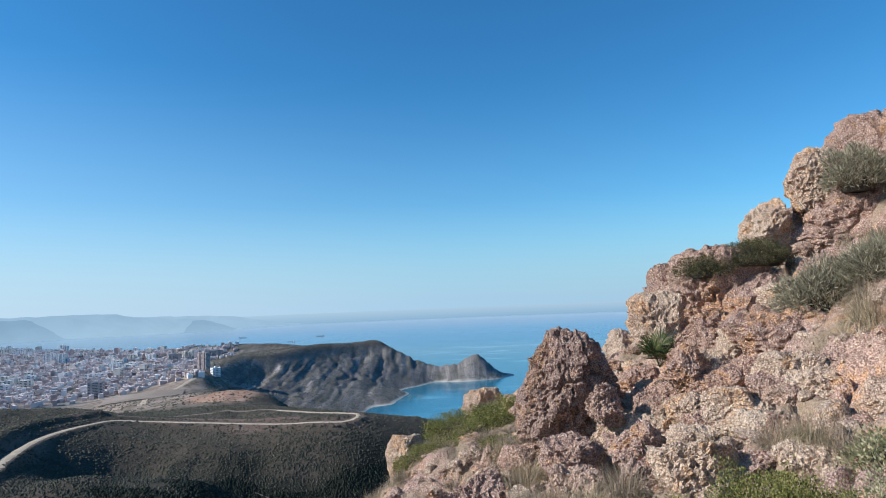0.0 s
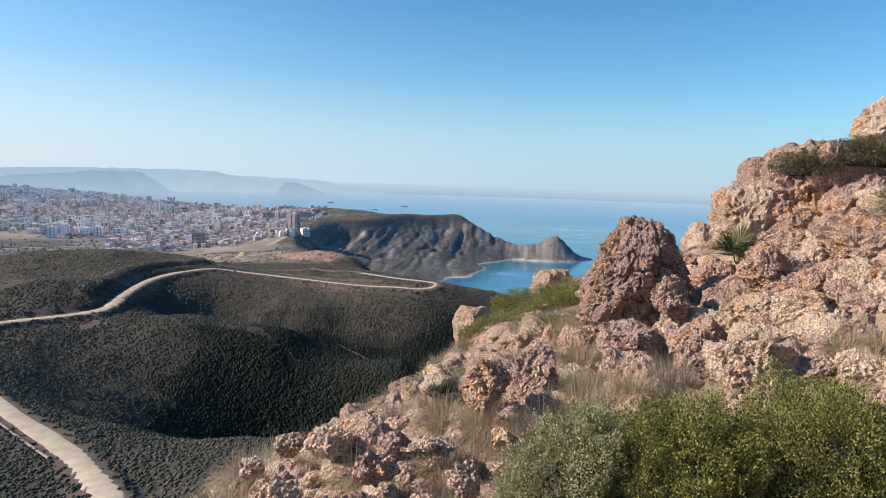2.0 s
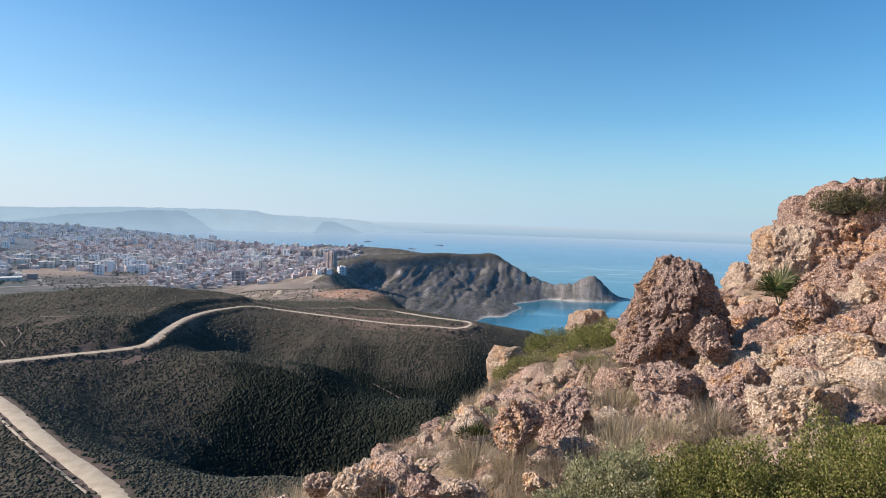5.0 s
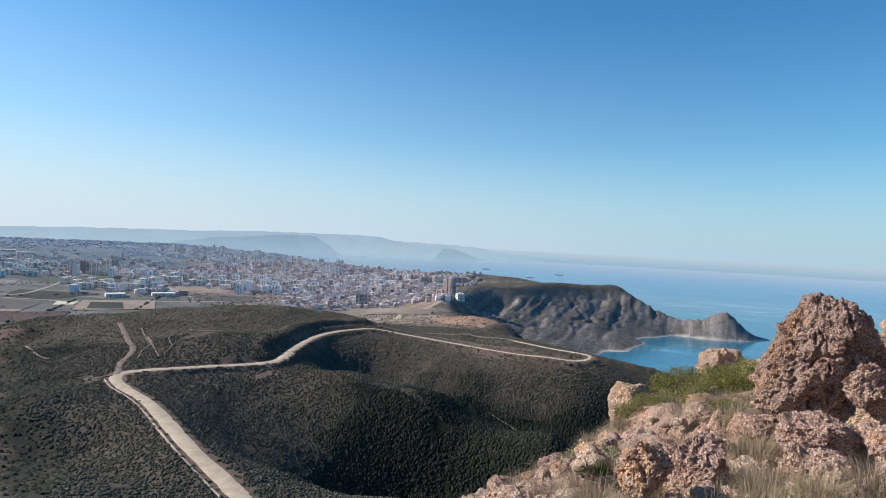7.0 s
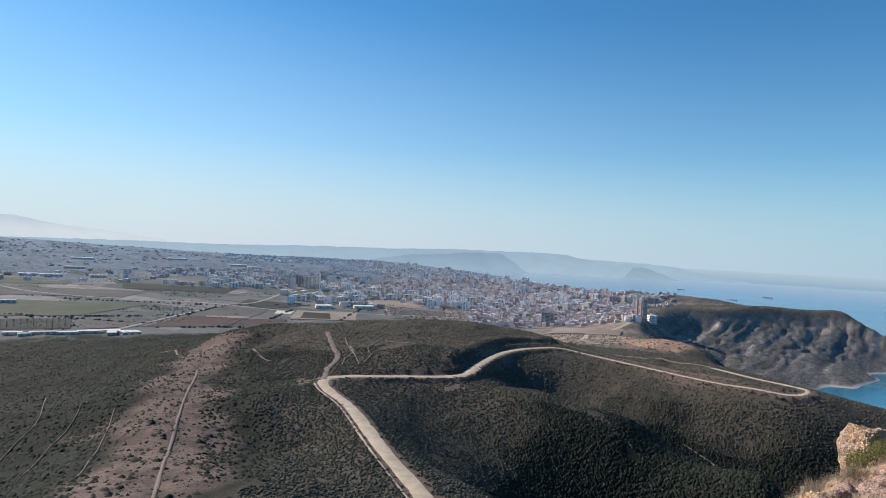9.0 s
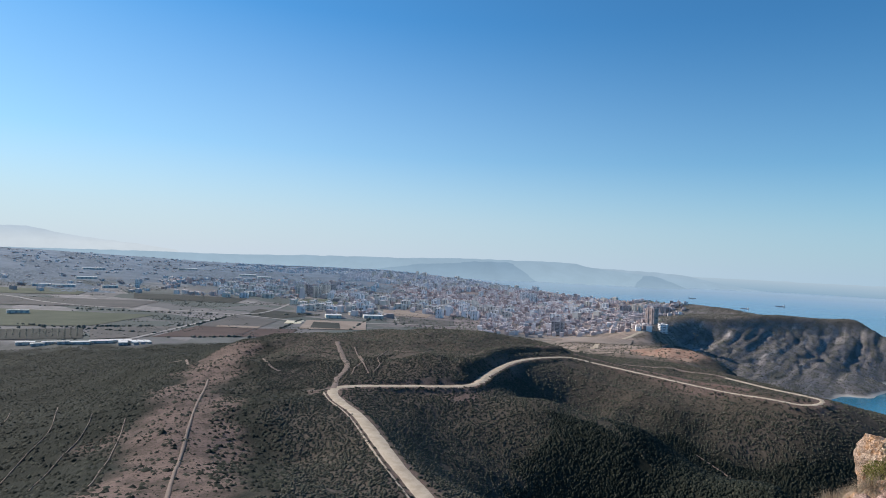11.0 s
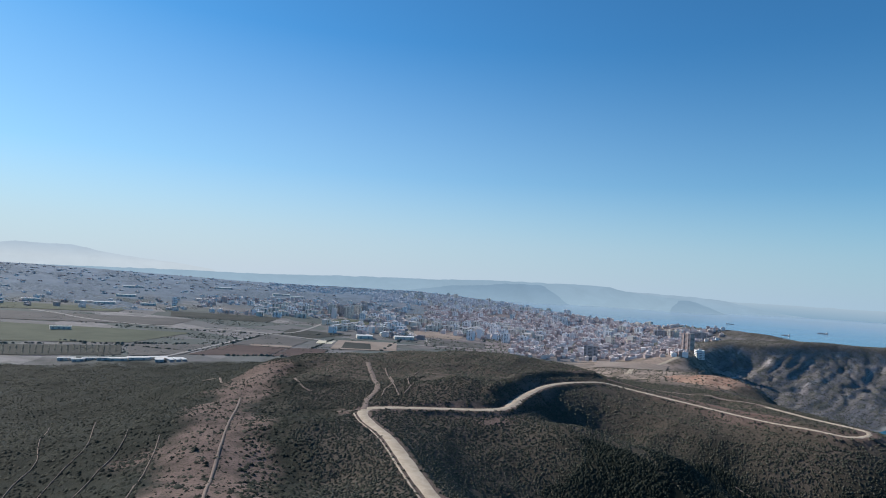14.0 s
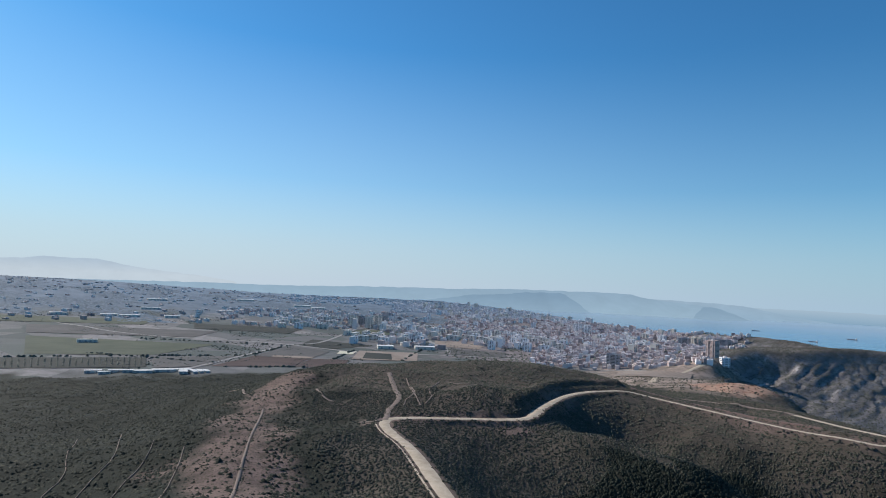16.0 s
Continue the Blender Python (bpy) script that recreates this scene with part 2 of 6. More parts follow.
def sea_material():
    m = Nodes("sea_water")
    streak = m.n.new("ShaderNodeMapping")
    streak.inputs["Scale"].default_value = (0.0014, 0.0042, 1)
    streak.inputs["Rotation"].default_value = (0, 0, radians(12))
    m.l.new(m.coord.outputs["Object"], streak.inputs["Vector"])
    slick = m.ramp(m.noise(1.0, 6, 0.6, streak.outputs["Vector"], 2.2), [(0.55, 0.0), (0.62, 1.0)])
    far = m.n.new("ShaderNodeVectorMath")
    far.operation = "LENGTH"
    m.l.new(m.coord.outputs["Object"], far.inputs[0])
    # haze painted into the far water: paler and less glossy with distance
    water_haze = m.ramp(m.math("DIVIDE", far.outputs["Value"], 5000.0), [(0.46, 0.0), (0.72, 0.5), (0.95, 1.0)])
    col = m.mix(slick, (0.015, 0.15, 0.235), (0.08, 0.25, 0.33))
    col = m.mix(water_haze, col, (0.34, 0.46, 0.55))
    waves = m.math("ADD", m.noise(0.25, 4), m.math("MULTIPLY", m.noise(0.03, 3), 2.0))
    return m.done(col, m.mix(slick, (0.16,) * 3, (0.08,) * 3), m.bump(waves, 0.07, 0.6), m.math("SUBTRACT", 0.5, m.math("MULTIPLY", water_haze, 0.48)))


def road_material():
    m = Nodes("pale_dirt_track")
    c = m.mix(m.ramp(m.noise(0.25, 6), [(0.35, 0.0), (0.65, 1.0)]), (0.42, 0.34, 0.25), (0.55, 0.46, 0.35))
    c = m.mix(m.ramp(m.noise(2.2, 5), [(0.5, 0.0), (0.75, 0.5)]), c, (0.33, 0.26, 0.19))
    return m.done(c, 0.95, m.bump(m.noise(3.0, 5), 0.4, 0.1), 0.15)


def rock_layers(m, v0, red=0.5):
    """Colour and relief of conglomerate: pebbles in a reddish paste, with orange and pale lichen."""
    wobble = m.n.new("ShaderNodeTexNoise")
    wobble.inputs["Scale"].default_value, wobble.inputs["Detail"].default_value = 5.0, 3.0
    m.l.new(v0, wobble.inputs["Vector"])
    warp = m.n.new("ShaderNodeVectorMath")
    warp.operation = "MULTIPLY_ADD"
    warp.inputs[1].default_value = (0.12, 0.12, 0.12)
    m.l.new(wobble.outputs["Color"], warp.inputs[0])
    m.l.new(v0, warp.inputs[2])
    v = warp.outputs["Vector"]
    peb = m.voronoi(27.0, "Distance", vector=v)
    tone = m.voronoi(27.0, "Color", vector=v)
    small = m.voronoi(70.0, "Distance", vector=v)
    paste = m.mix(m.ramp(m.noise(1.3, 6, vector=v0), [(0.35, 0.0), (0.65, 1.0)]), (0.34, 0.175, 0.13), (0.50, 0.315, 0.225))
    if red > 0.8:
        paste = m.mix(0.55, paste, (0.20, 0.105, 0.085))
    if red < 0.4:
        paste = m.mix(0.6, paste, (0.42, 0.31, 0.20))
    sep = m.n.new("ShaderNodeSeparateColor")
    m.l.new(tone, sep.inputs["Color"])
    stone = m.ramp(sep.outputs["Red"], [(0.0, (0.20, 0.10, 0.08)), (0.3, (0.42, 0.25, 0.175)), (0.65, (0.60, 0.44, 0.32)), (1.0, (0.82, 0.72, 0.58))])
    # the paste darkens between pebbles: shade of the gaps, put into the colour
    c = m.mix(m.ramp(peb, [(0.30, 0.95), (0.46, 0.0)]), m.mix(m.ramp(peb, [(0.42, 0.0), (0.6, 0.75)]), paste, (0.13, 0.075, 0.06)), stone)
    pale = m.ramp(m.noise(0.9, 6, 0.6, vector=v0), [(0.54, 0.0), (0.68, 0.5)] if red >= 0.4 else [(0.36, 0.0), (0.6, 0.8)])
    c = m.mix(pale, c, (0.60, 0.50, 0.375))
    lichen = m.math("MULTIPLY", m.ramp(m.noise(1.35, 7, 0.66, vector=v0), [(0.54, 0.0), (0.585, 1.0)]), m.ramp(m.noise(12.0, 4, vector=v0), [(0.38, 0.0), (0.55, 1.0)]))
    if red >= 0.4:
        c = m.mix(m.ramp(m.noise(0.75, 5, 0.6, vector=v0), [(0.44, 0.0), (0.58, 0.6)]), c, (0.27, 0.19, 0.175))
    c = m.mix(m.math("MULTIPLY", lichen, 0.8), c, (0.60, 0.30, 0.07))
    dark = m.math("MULTIPLY", m.ramp(m.noise(2.6, 6, 0.7, vector=v0), [(0.56, 0.0), (0.68, 1.0)]), 0.55)
    c = m.mix(dark, c, (0.15, 0.10, 0.085))
    speck = m.ramp(m.noise(48.0, 3, 0.75, vector=v0), [(0.40, 0.0), (0.62, 1.0)])
    if red > 0.8:
        c = m.mix(0.30, c, (0.22, 0.12, 0.10))
    c = m.mix(0.5, c, m.mix(speck, (0.09, 0.055, 0.045), (0.90, 0.76, 0.62)))
    c = m.mix(1.0, c, (0.98, 0.90, 0.90) if red > 0.8 else (1.16, 1.04, 1.02) if red > 0.4 else (1.24, 1.15, 1.11), "MULTIPLY")
    h = m.math("ADD", m.math("MULTIPLY", m.ramp(peb, [(0.0, 1.0), (0.55, 0.0)]), 0.8), m.math("MULTIPLY", m.ramp(small, [(0.0, 1.0), (0.6, 0.0)]), 0.4))
    h = m.math("ADD", h, m.math("MULTIPLY", m.noise(9.0, 8, 0.7, vector=v0), 1.2))
    return c, h


def rock_material(name, red):
    m = Nodes(name)
    v = m.n.new("ShaderNodeNewGeometry").outputs["Position"]
    c, h = rock_layers(m, v, red)
    return m.done(c, 0.92, m.bump(h, 1.0, 0.04), 0.2)


MAT_GROUND, MAT_SEA, MAT_ROAD = ground_material(), sea_material(), road_material()
MAT_ROCK, MAT_ROCK_PALE = rock_material("red_conglomerate", 0.7), rock_material("pale_conglomerate", 0.2)
MAT_ROCK_DARK = rock_material("dark_red_conglomerate", 0.9)


def plain_material(name, color, rough=0.9, vary=0.15, scale=0.5):
    m = Nodes(name)
    dark = tuple(c * (1 - vary) for c in color)
    light = tuple(min(1, c * (1 + vary)) for c in color)
    c = m.mix(m.noise(scale, 5), dark, light)
    return m.done(c, rough)


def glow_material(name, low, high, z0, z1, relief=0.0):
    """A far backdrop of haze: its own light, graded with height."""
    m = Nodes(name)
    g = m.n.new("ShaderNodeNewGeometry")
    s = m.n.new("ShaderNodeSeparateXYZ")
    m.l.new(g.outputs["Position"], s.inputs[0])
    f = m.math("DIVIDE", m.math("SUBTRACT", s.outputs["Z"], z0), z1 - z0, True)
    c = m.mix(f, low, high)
    # light and dark of mountain folds, painted into the glow
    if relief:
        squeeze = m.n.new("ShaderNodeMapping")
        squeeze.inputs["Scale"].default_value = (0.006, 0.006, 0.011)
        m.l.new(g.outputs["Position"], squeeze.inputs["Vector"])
        fold_shade = m.ramp(m.noise(1.0, 5, 0.6, squeeze.outputs["Vector"], 0.5), [(0.35, 1 - relief), (0.65, 1 + relief)])
        c = m.mix(1.0, c, fold_shade, "MULTIPLY")
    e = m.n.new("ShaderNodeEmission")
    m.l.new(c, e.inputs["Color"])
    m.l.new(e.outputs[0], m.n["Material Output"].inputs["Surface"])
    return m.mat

# ---- the lie of the land: bearing from the look-out, distance, height above the sea ----
ROAD_NEAR = [(-35, 130, 136), (-39, 184, 130), (-43.3, 230, 130), (-46.6, 290, 130.5), (-48.6, 325, 130), (-49.2, 345, 130), (-48.6, 357, 130), (-46.5, 362, 130)]
ROAD_FAR = [(-46.5, 362, 130), (-42, 366, 130), (-38, 372, 130), (-36.2, 380, 130.5), (-35.0, 402, 133), (-33.2, 440, 134.5), (-31.6, 462, 135), (-29.8, 478, 135), (-27.8, 490, 134.5), (-25.5, 488, 132), (-21, 470, 129.7), (-15.2, 447, 128.2), (-11.8, 437, 129), (-9.4, 434, 128.5), (-8.2, 440, 129.5), (-8.1, 449, 130.5), (-9.6, 458, 130.5), (-11.6, 470, 130), (-15, 495, 130)]
CREST = [(-60, 500, 128), (-57.5, 490, 137), (-53.6, 490, 139), (-48.5, 500, 140.5), (-43.4, 540, 142), (-39.3, 550, 143), (-33.2, 540, 142.5), (-30.2, 522, 139.5), (-27.5, 530, 134.5)]
RIDGE_BARE = [(-67, 120, 146), (-64.5, 180, 136), (-63.4, 228, 130.5), (-62.4, 306, 130), (-61.1, 365, 129), (-59.8, 430, 128), (-58.8, 470, 128)]
SPUR = [(-34.5, 376, 127), (-29.8, 362, 128.5), (-25.6, 350, 126.5), (-21.9, 330, 126.5), (-18.7, 312, 117.5), (-14.9, 292, 114), (-9.7, 270, 111)]
GULLY_IN = [(-31.5, 408, 121), (-25.6, 405, 113), (-21.9, 392, 107), (-18.7, 375, 97), (-14.9, 355, 91), (-9.7, 345, 83), (-5, 345, 72), (2, 360, 45)]
VALLEY = [(-42.5, 335, 122), (-39.6, 300, 116), (-36, 275, 106), (-32, 268, 96), (-28, 265, 88), (-24, 262, 80), (-19, 258, 70), (-13, 258, 60), (-5, 270, 50), (6, 300, 38)]
LIP = [(-37.5, 222, 126), (-33, 203, 127), (-29, 195, 127), (-24, 190, 127), (-18, 185, 125), (-10, 180, 118)]
BANK = [(-37.6, 397, 0), (-36.5, 416, 0), (-34.8, 452, 0), (-33.0, 478, 0), (-30.9, 496, 0), (-28.8, 506, 0)]
FAR_EDGE = [(-26.4, 560, 126), (-20.7, 560, 128.5), (-15.4, 530, 127.5), (-10.3, 510, 123.2), (-5.3, 492, 121.5), (-1.1, 470, 121), (2.5, 445, 105)]
INLAND = [(-22, 1650, 82), (-22, 1880, 86), (-20, 1650, 90), (-20, 1850, 92), (-18, 1700, 96), (-18, 1850, 96), (-16, 1720, 98), (-14, 1740, 100), (-12, 1770, 101), (-26, 1850, 74), (-26, 2150, 76), (-24, 2050, 80), (-28, 2000, 70), (-29, 2350, 70), (-31, 2600, 70), (-33, 3000, 72), (-35, 3600, 76)]
SLOPES = [(-80, 250, 118), (-80, 500, 95), (-80, 950, 65), (-72, 250, 120), (-72, 450, 102), (-72, 960, 66), (-66, 500, 106), (-60, 750, 88), (-64, 960, 66), (-53, 250, 123), (-54, 350, 126), (-52, 420, 131), (-57, 800, 86), (-48, 850, 80), (-40, 900, 78), (-33, 900, 82), (-27, 800, 98), (-24, 700, 110), (-24, 1000, 88), (-18, 720, 107), (-18.5, 1000, 84), (-10, 620, 95), (-4, 600, 70), (-21.8, 850, 101), (-20, 860, 103), (-18, 855, 104), (-16.2, 820, 104.5)]
NEAR_FALL = [(-80, 60, 172), (-60, 60, 172), (-45, 60, 170), (-30, 60, 169), (-15, 60, 166), (0, 70, 158), (15, 80, 160), (30, 90, 175), (-40, 120, 145), (-25, 120, 145), (-10, 130, 135), (-55, 150, 140), (10, 250, 60), (20, 350, 10)]
BEHIND = [(20, 45, 196), (30, 45, 203), (37, 45, 208), (50, 60, 225), (65, 60, 240), (90, 120, 290), (130, 120, 270), (180, 120, 235), (-140, 150, 205), (-110, 120, 175), (90, 400, 380), (150, 500, 350), (-150, 600, 230), (-110, 600, 120), (-100, 1000, 70), (45, 400, 120), (35, 600, 0), (90, 1000, 250), (150, 1500, 300), (-150, 1800, 160), (-110, 2000, 66)]
PLAIN = [(b, r, z) for b in (-95, -85, -72, -60, -50, -42) for r, z in ((1050, 65.5), (1400, 65), (1900, 65), (2500, 65.5), (3200, 79), (4000, 114 if b < -70 else 92), (4960, 160 if b < -80 else 150 if b < -70 else 112 if b < -55 else 100))] + [(-36, 1150, 66), (-30, 1200, 66), (-36, 1600, 66), (-30, 1600, 68), (-25, 1300, 74), (-30, 2100, 68), (-36, 2300, 66), (-37, 3200, 72), (-40, 4300, 90)]
CLIFF_TOP = [(-21, 1230, 92), (-19.8, 1350, 95.7), (-17.7, 1480, 105.5), (-15.7, 1500, 103), (-13.1, 1600, 108), (-10.6, 1690, 110), (-8.1, 1750, 105.5), (-5.9, 1790, 107.5), (-4.2, 1780, 76.5), (-2.3, 1760, 49), (-0.9, 1740, 38), (1.4, 1730, 46.5), (3.1, 1735, 58.5), (4.0, 1740, 35), (4.9, 1750, 12), (6.2, 1775, 1)]
CLIFF_FOOT = [(-20.5, 1080, 62), (-17.5, 1080, 45), (-14.5, 1130, 28), (-11, 1200, 14), (-8, 1260, 4), (-6.4, 1312, 0), (-4.9, 1328, 0), (-3.4, 1480, 0), (-4.0, 1544, 0), (-0.8, 1665, 0), (3.6, 1668, 0), (5.6, 1745, 0)]
PLATEAU = [(-33.4, 3400, 76), (-36.4, 4000, 78), (-28.4, 2700, 75), (-23.8, 2350, 84), (-19.4, 2040, 95), (-15.3, 1960, 95.5), (-11.5, 1850, 99), (-8, 1830, 101), (-24, 1700, 78)]
SEA_BED = [(-37.5, 4960, -40), (-34.3, 4000, -40), (-31.8, 3500, -45), (-26.6, 2800, -40), (-22.2, 2420, -40), (-18, 2130, -40), (-14, 2060, -40), (-10, 1960, -40), (-6, 1920, -40), (-3, 1860, -40), (1.5, 1830, -40), (4.5, 1830, -40), (7.5, 1790, -40), (6, 1640, -30), (0, 1560, -30), (-2, 1380, -30), (-4, 1200, -30), (-6, 1000, -25), (-6, 800, 0), (0, 900, -40), (15, 900, -60), (30, 1200, -60), (10, 2500, -80), (-20, 3500, -80), (0, 4900, -80), (50, 2500, -60), (30, 4900, -80), (-30, 4900, -80)]


def along(line, step):
    """Points of a line of the land, evenly strewn along it."""
    pts = np.array([(*at_bearing(b, r), z) for b, r, z in line])
    out = []
    for p, q in zip(pts[:-1], pts[1:]):
        n = max(1, int(np.linalg.norm(q[:2] - p[:2]) / step))
        out += [p + (q - p) * i / n for i in range(n)]
    return np.array(out + [pts[-1]])


def spline(line, step):
    """A smooth curve through a line of the land."""
    pts = np.array([(*at_bearing(b, r), z) for b, r, z in line])
    pts = np.vstack([2 * pts[0] - pts[1], pts, 2 * pts[-1] - pts[-2]])
    out = []
    for i in range(1, len(pts) - 2):
        a, b, c, d = pts[i - 1 : i + 3]
        n = max(2, int(np.linalg.norm(c[:2] - b[:2]) / step))
        for k in range(n):
            t = k / n
            out.append(0.5 * (2 * b + (c - a) * t + (2 * a - 5 * b + 4 * c - d) * t * t + (3 * b - a - 3 * c + d) * t**3))
    return np.array(out + [pts[-2]])


class Heights:
    """A smooth surface over scattered heights."""

    def __init__(self, points, soft):
        points = np.asarray(points, float)
        _, keep = np.unique(np.round(points[:, :2] / (soft * 0.25)), axis=0, return_index=True)
        self.p, self.soft = points[keep], soft
        n = len(self.p)
        a = np.zeros((n + 1, n + 1))
        a[:n, :n] = self.kernel(self.p[:, :2])
        a[:n, :n] += np.eye(n) * 0.5
        a[:n, n] = a[n, :n] = 1
        self.w = np.linalg.solve(a, np.append(self.p[:, 2], 0))

    def kernel(self, q):
        d = q[:, None, :] - self.p[None, :, :2]
        return -np.sqrt((d**2).sum(2) + self.soft**2)

    def __call__(self, q):
        q = np.asarray(q, float)
        out = np.empty(len(q))
        for i in range(0, len(q), 20000):
            out[i : i + 20000] = self.kernel(q[i : i + 20000]) @ self.w[:-1] + self.w[-1]
        return out


ROADS = [spline(ROAD_NEAR, 4), spline(ROAD_FAR, 4)]
far_points = np.vstack(
    [along(l, 30) for l in (ROAD_NEAR, ROAD_FAR, CREST, RIDGE_BARE, SPUR, GULLY_IN, VALLEY, LIP, FAR_EDGE)]
    + [along(l, 70) for l in (CLIFF_TOP, CLIFF_FOOT, PLATEAU)]
    + [spline(CLIFF_TOP[:8], 26), spline(CLIFF_TOP[:8], 26) + (30, -18, -21), spline(CLIFF_TOP[:8], 26) + (-30, 16, 0.5)]
    + [np.array([(*at_bearing(b, r), z) for b, r, z in l]) for l in (INLAND, SLOPES, NEAR_FALL, BEHIND, PLAIN, SEA_BED)]
)
far_height = Heights(far_points, 22.0)

# the look-out's own slope, in metres from the eye's foot
SPOT = [(0, 0, 203.4), (-3, 0, 202.1), (-8, 0, 199), (0, -4, 203.8), (4, -3, 205), (8, -2, 208), (-1.8, 4.2, 202.2), (0, 5.5, 202.7), (2, 4, 203.3), (3.4, 4.4, 203.6), (5.5, 5, 204.6), (-2.2, 8.5, 201.8), (-1.4, 11.5, 201.5), (-0.8, 15, 201.3), (-3.2, 7.1, 201.5), (-4.3, 5.6, 200.9), (1.5, 9, 202.3), (2, 11, 202.6), (3.6, 10.5, 203.6), (5, 12, 204.2), (6.2, 12.4, 205), (5.6, 10, 204.3), (6.4, 9.4, 204.9), (8, 12.5, 206.6), (10, 13, 208.3), (0.8, 16, 202.4), (4, 16, 203), (-6, 10, 196), (-6, 5, 198.5), (-6, 16, 194), (0, 24, 196), (8, 22, 203), (16, 18, 212), (-14, 8, 190), (-14, 20, 186), (-14, -8, 193), (15, 0, 213), (10, -14, 212), (-5, -14, 204)]
spot_height = Heights(np.array(SPOT, float), 0.8)


def smooth(x, a, b):
    t = np.clip((x - a) / (b - a), 0, 1)
    return t * t * (3 - 2 * t)


def land(q):
    """Height of the ground at the rows of q."""
    q = np.asarray(q, float)
    r = np.linalg.norm(q, axis=1)
    far = far_height(q)
    q3 = np.c_[q, np.zeros(len(q))]
    hill = smooth(r, 60, 150) * (1 - smooth(r, 900, 1100))
    far = far + hill * (1.6 * fbm(q3 / 38, 4, 3) + 2.2 * fbm(q3 / 90, 2, 9, ridged=True) - 1.5) * np.clip(road_gap(q, r) / 25 - 0.2, 0, 1)
    bearing = np.degrees(np.arctan2(q[:, 0], q[:, 1]))
    head = smooth(r, 1000, 1150) * (1 - smooth(r, 2300, 2500)) * smooth(bearing, -21.5, -19) * smooth(far, -5, 15)
    i = np.where(head > 0.01)[0]
    if len(i):
        across = np.c_[bearing[i] * r[i] / 57.3 / 17, r[i] / 300, np.zeros(len(i))]
        across += 0.35 * fbm(q3[i] / 60, 2, 23)[:, None]
        rill = 4.2 * fbm(across, 3, 22, ridged=True) - 1.9
        far[i] += head[i] * (2.0 * fbm(q3[i] / 130, 3, 21, ridged=True) - 0.5 + rill) * (1 - 0.96 * smooth(far[i], 70, 94)) * smooth(far[i], 2, 45)
    j = np.where((r > 340) & (r < 560) & (bearing > -42) & (bearing < -26))[0]
    if len(j):
        line = along(BANK, 6)[:, :2]
        d = np.sqrt(((q[j][:, None, :] - line[None]) ** 2).sum(2).min(1))
        far[j] += 2.6 * (1 - smooth(d, 2.0, 8.0))
    # the tracks are level benches, cut into the slope
    line = np.vstack(ROADS)
    j = np.where((r > 110) & (r < 560) & (bearing > -54) & (bearing < -5))[0]
    for i in range(0, len(j), 20000):
        k = j[i : i + 20000]
        gap = np.sqrt(((q[k][:, None, :] - line[None, :, :2]) ** 2).sum(2))
        near = gap.argmin(1)
        far[k] += (line[near, 2] - far[k]) * (1 - smooth(gap.min(1), 4.2, 8.0))
    # the town lies on a low shelf that falls gently towards the plain
    j = np.where((r > 1900) & (bearing > -44) & (bearing < -20))[0]
    if len(j):
        cap = np.interp(bearing[j], [-44, -40, -36.4, -33.4, -28.4, -23.8, -20], [110, 88, 78, 72, 76, 82, 96])
        cap = cap + (1 - smooth(r[j], 1900, 2200)) * 40
        far[j] = np.where(far[j] > cap, cap + 0.05 * (far[j] - cap), far[j])
    out, i = far, np.where(r < 50)[0]
    if len(i):
        k, s3 = smooth(r[i], 20, 50), q3[i]
        c1, c2, own = cells(s3 / 0.55 + 0.3 * fbm(s3 / 0.4, 2, 8)[:, None], 12)
        near = spot_height(q[i]) + 0.10 * fbm(s3 / 0.9, 4, 5) + 0.2 * fbm(s3 / 3, 2, 6)
        near += (0.16 * (own - 0.5) - 0.10 * (1 - smooth(c2 - c1, 0, 0.25))) * smooth(fbm(s3 / 2.5, 2, 14), -0.35, 0.3)
        d1, _, own = cells(s3 * 9.0, 33)
        near += 0.05 * own * (1 - smooth(d1, 0.1, 0.6))
        d1, _, own = cells(s3 * 3.8 + 0.25 * fbm(s3 * 6, 2, 35)[:, None], 36)
        near += 0.13 * np.maximum(own - 0.35, 0) * (1 - smooth(d1, 0.22, 0.52))
        out = far.copy()
        out[i] = near * (1 - k) + far[i] * k
    return out


def road_gap(q, r):
    """Distance to the nearest track, for ground within a kilometre."""
    out = np.full(len(q), 400.0)
    near = np.where((r > 80) & (r < 700))[0]
    line = np.vstack(ROADS)[::2, :2]
    for i in range(0, len(near), 20000):
        k = near[i : i + 20000]
        out[k] = np.sqrt(((q[k][:, None, :] - line[None]) ** 2).sum(2).min(1))
    return out


def height_at(x, y):
    return float(land(np.array([[x, y]]))[0])


def fan(bearings, rings):
    """Plan points and quads of a sheet that spreads out from the look-out."""
    b, r = np.meshgrid(np.radians(bearings), rings)
    q = np.stack([r * np.sin(b), r * np.cos(b)], 2).reshape(-1, 2)
    n, m = len(rings), len(bearings)
    i = np.arange(n - 1)[:, None] * m + np.arange(m)[None, :]
    j = np.arange(n - 1)[:, None] * m + (np.arange(m)[None, :] + 1) % m
    return q, np.stack([i, i + m, j + m, j], 2).reshape(-1, 4)


bearings = np.concatenate([np.arange(-84, 40, 0.2), np.arange(40, 276, 3.0)])
rings = [0.15]
while rings[-1] < 4985:
    r = rings[-1]
    rings.append(r * (1.035 if r < 2 else 1.006 if 3.2 < r < 16 else 1.03 if r < 25 else 1.07 if r < 150 else 1.006 if 335 < r < 525 else 1.011 if r < 620 else 1.02 if r < 1050 else 1.006 if r < 1850 else 1.025 if r < 2300 else 1.04))
rings[-1] = 4985
plan, quads = fan(bearings, np.array(rings))
ground_z = land(plan)
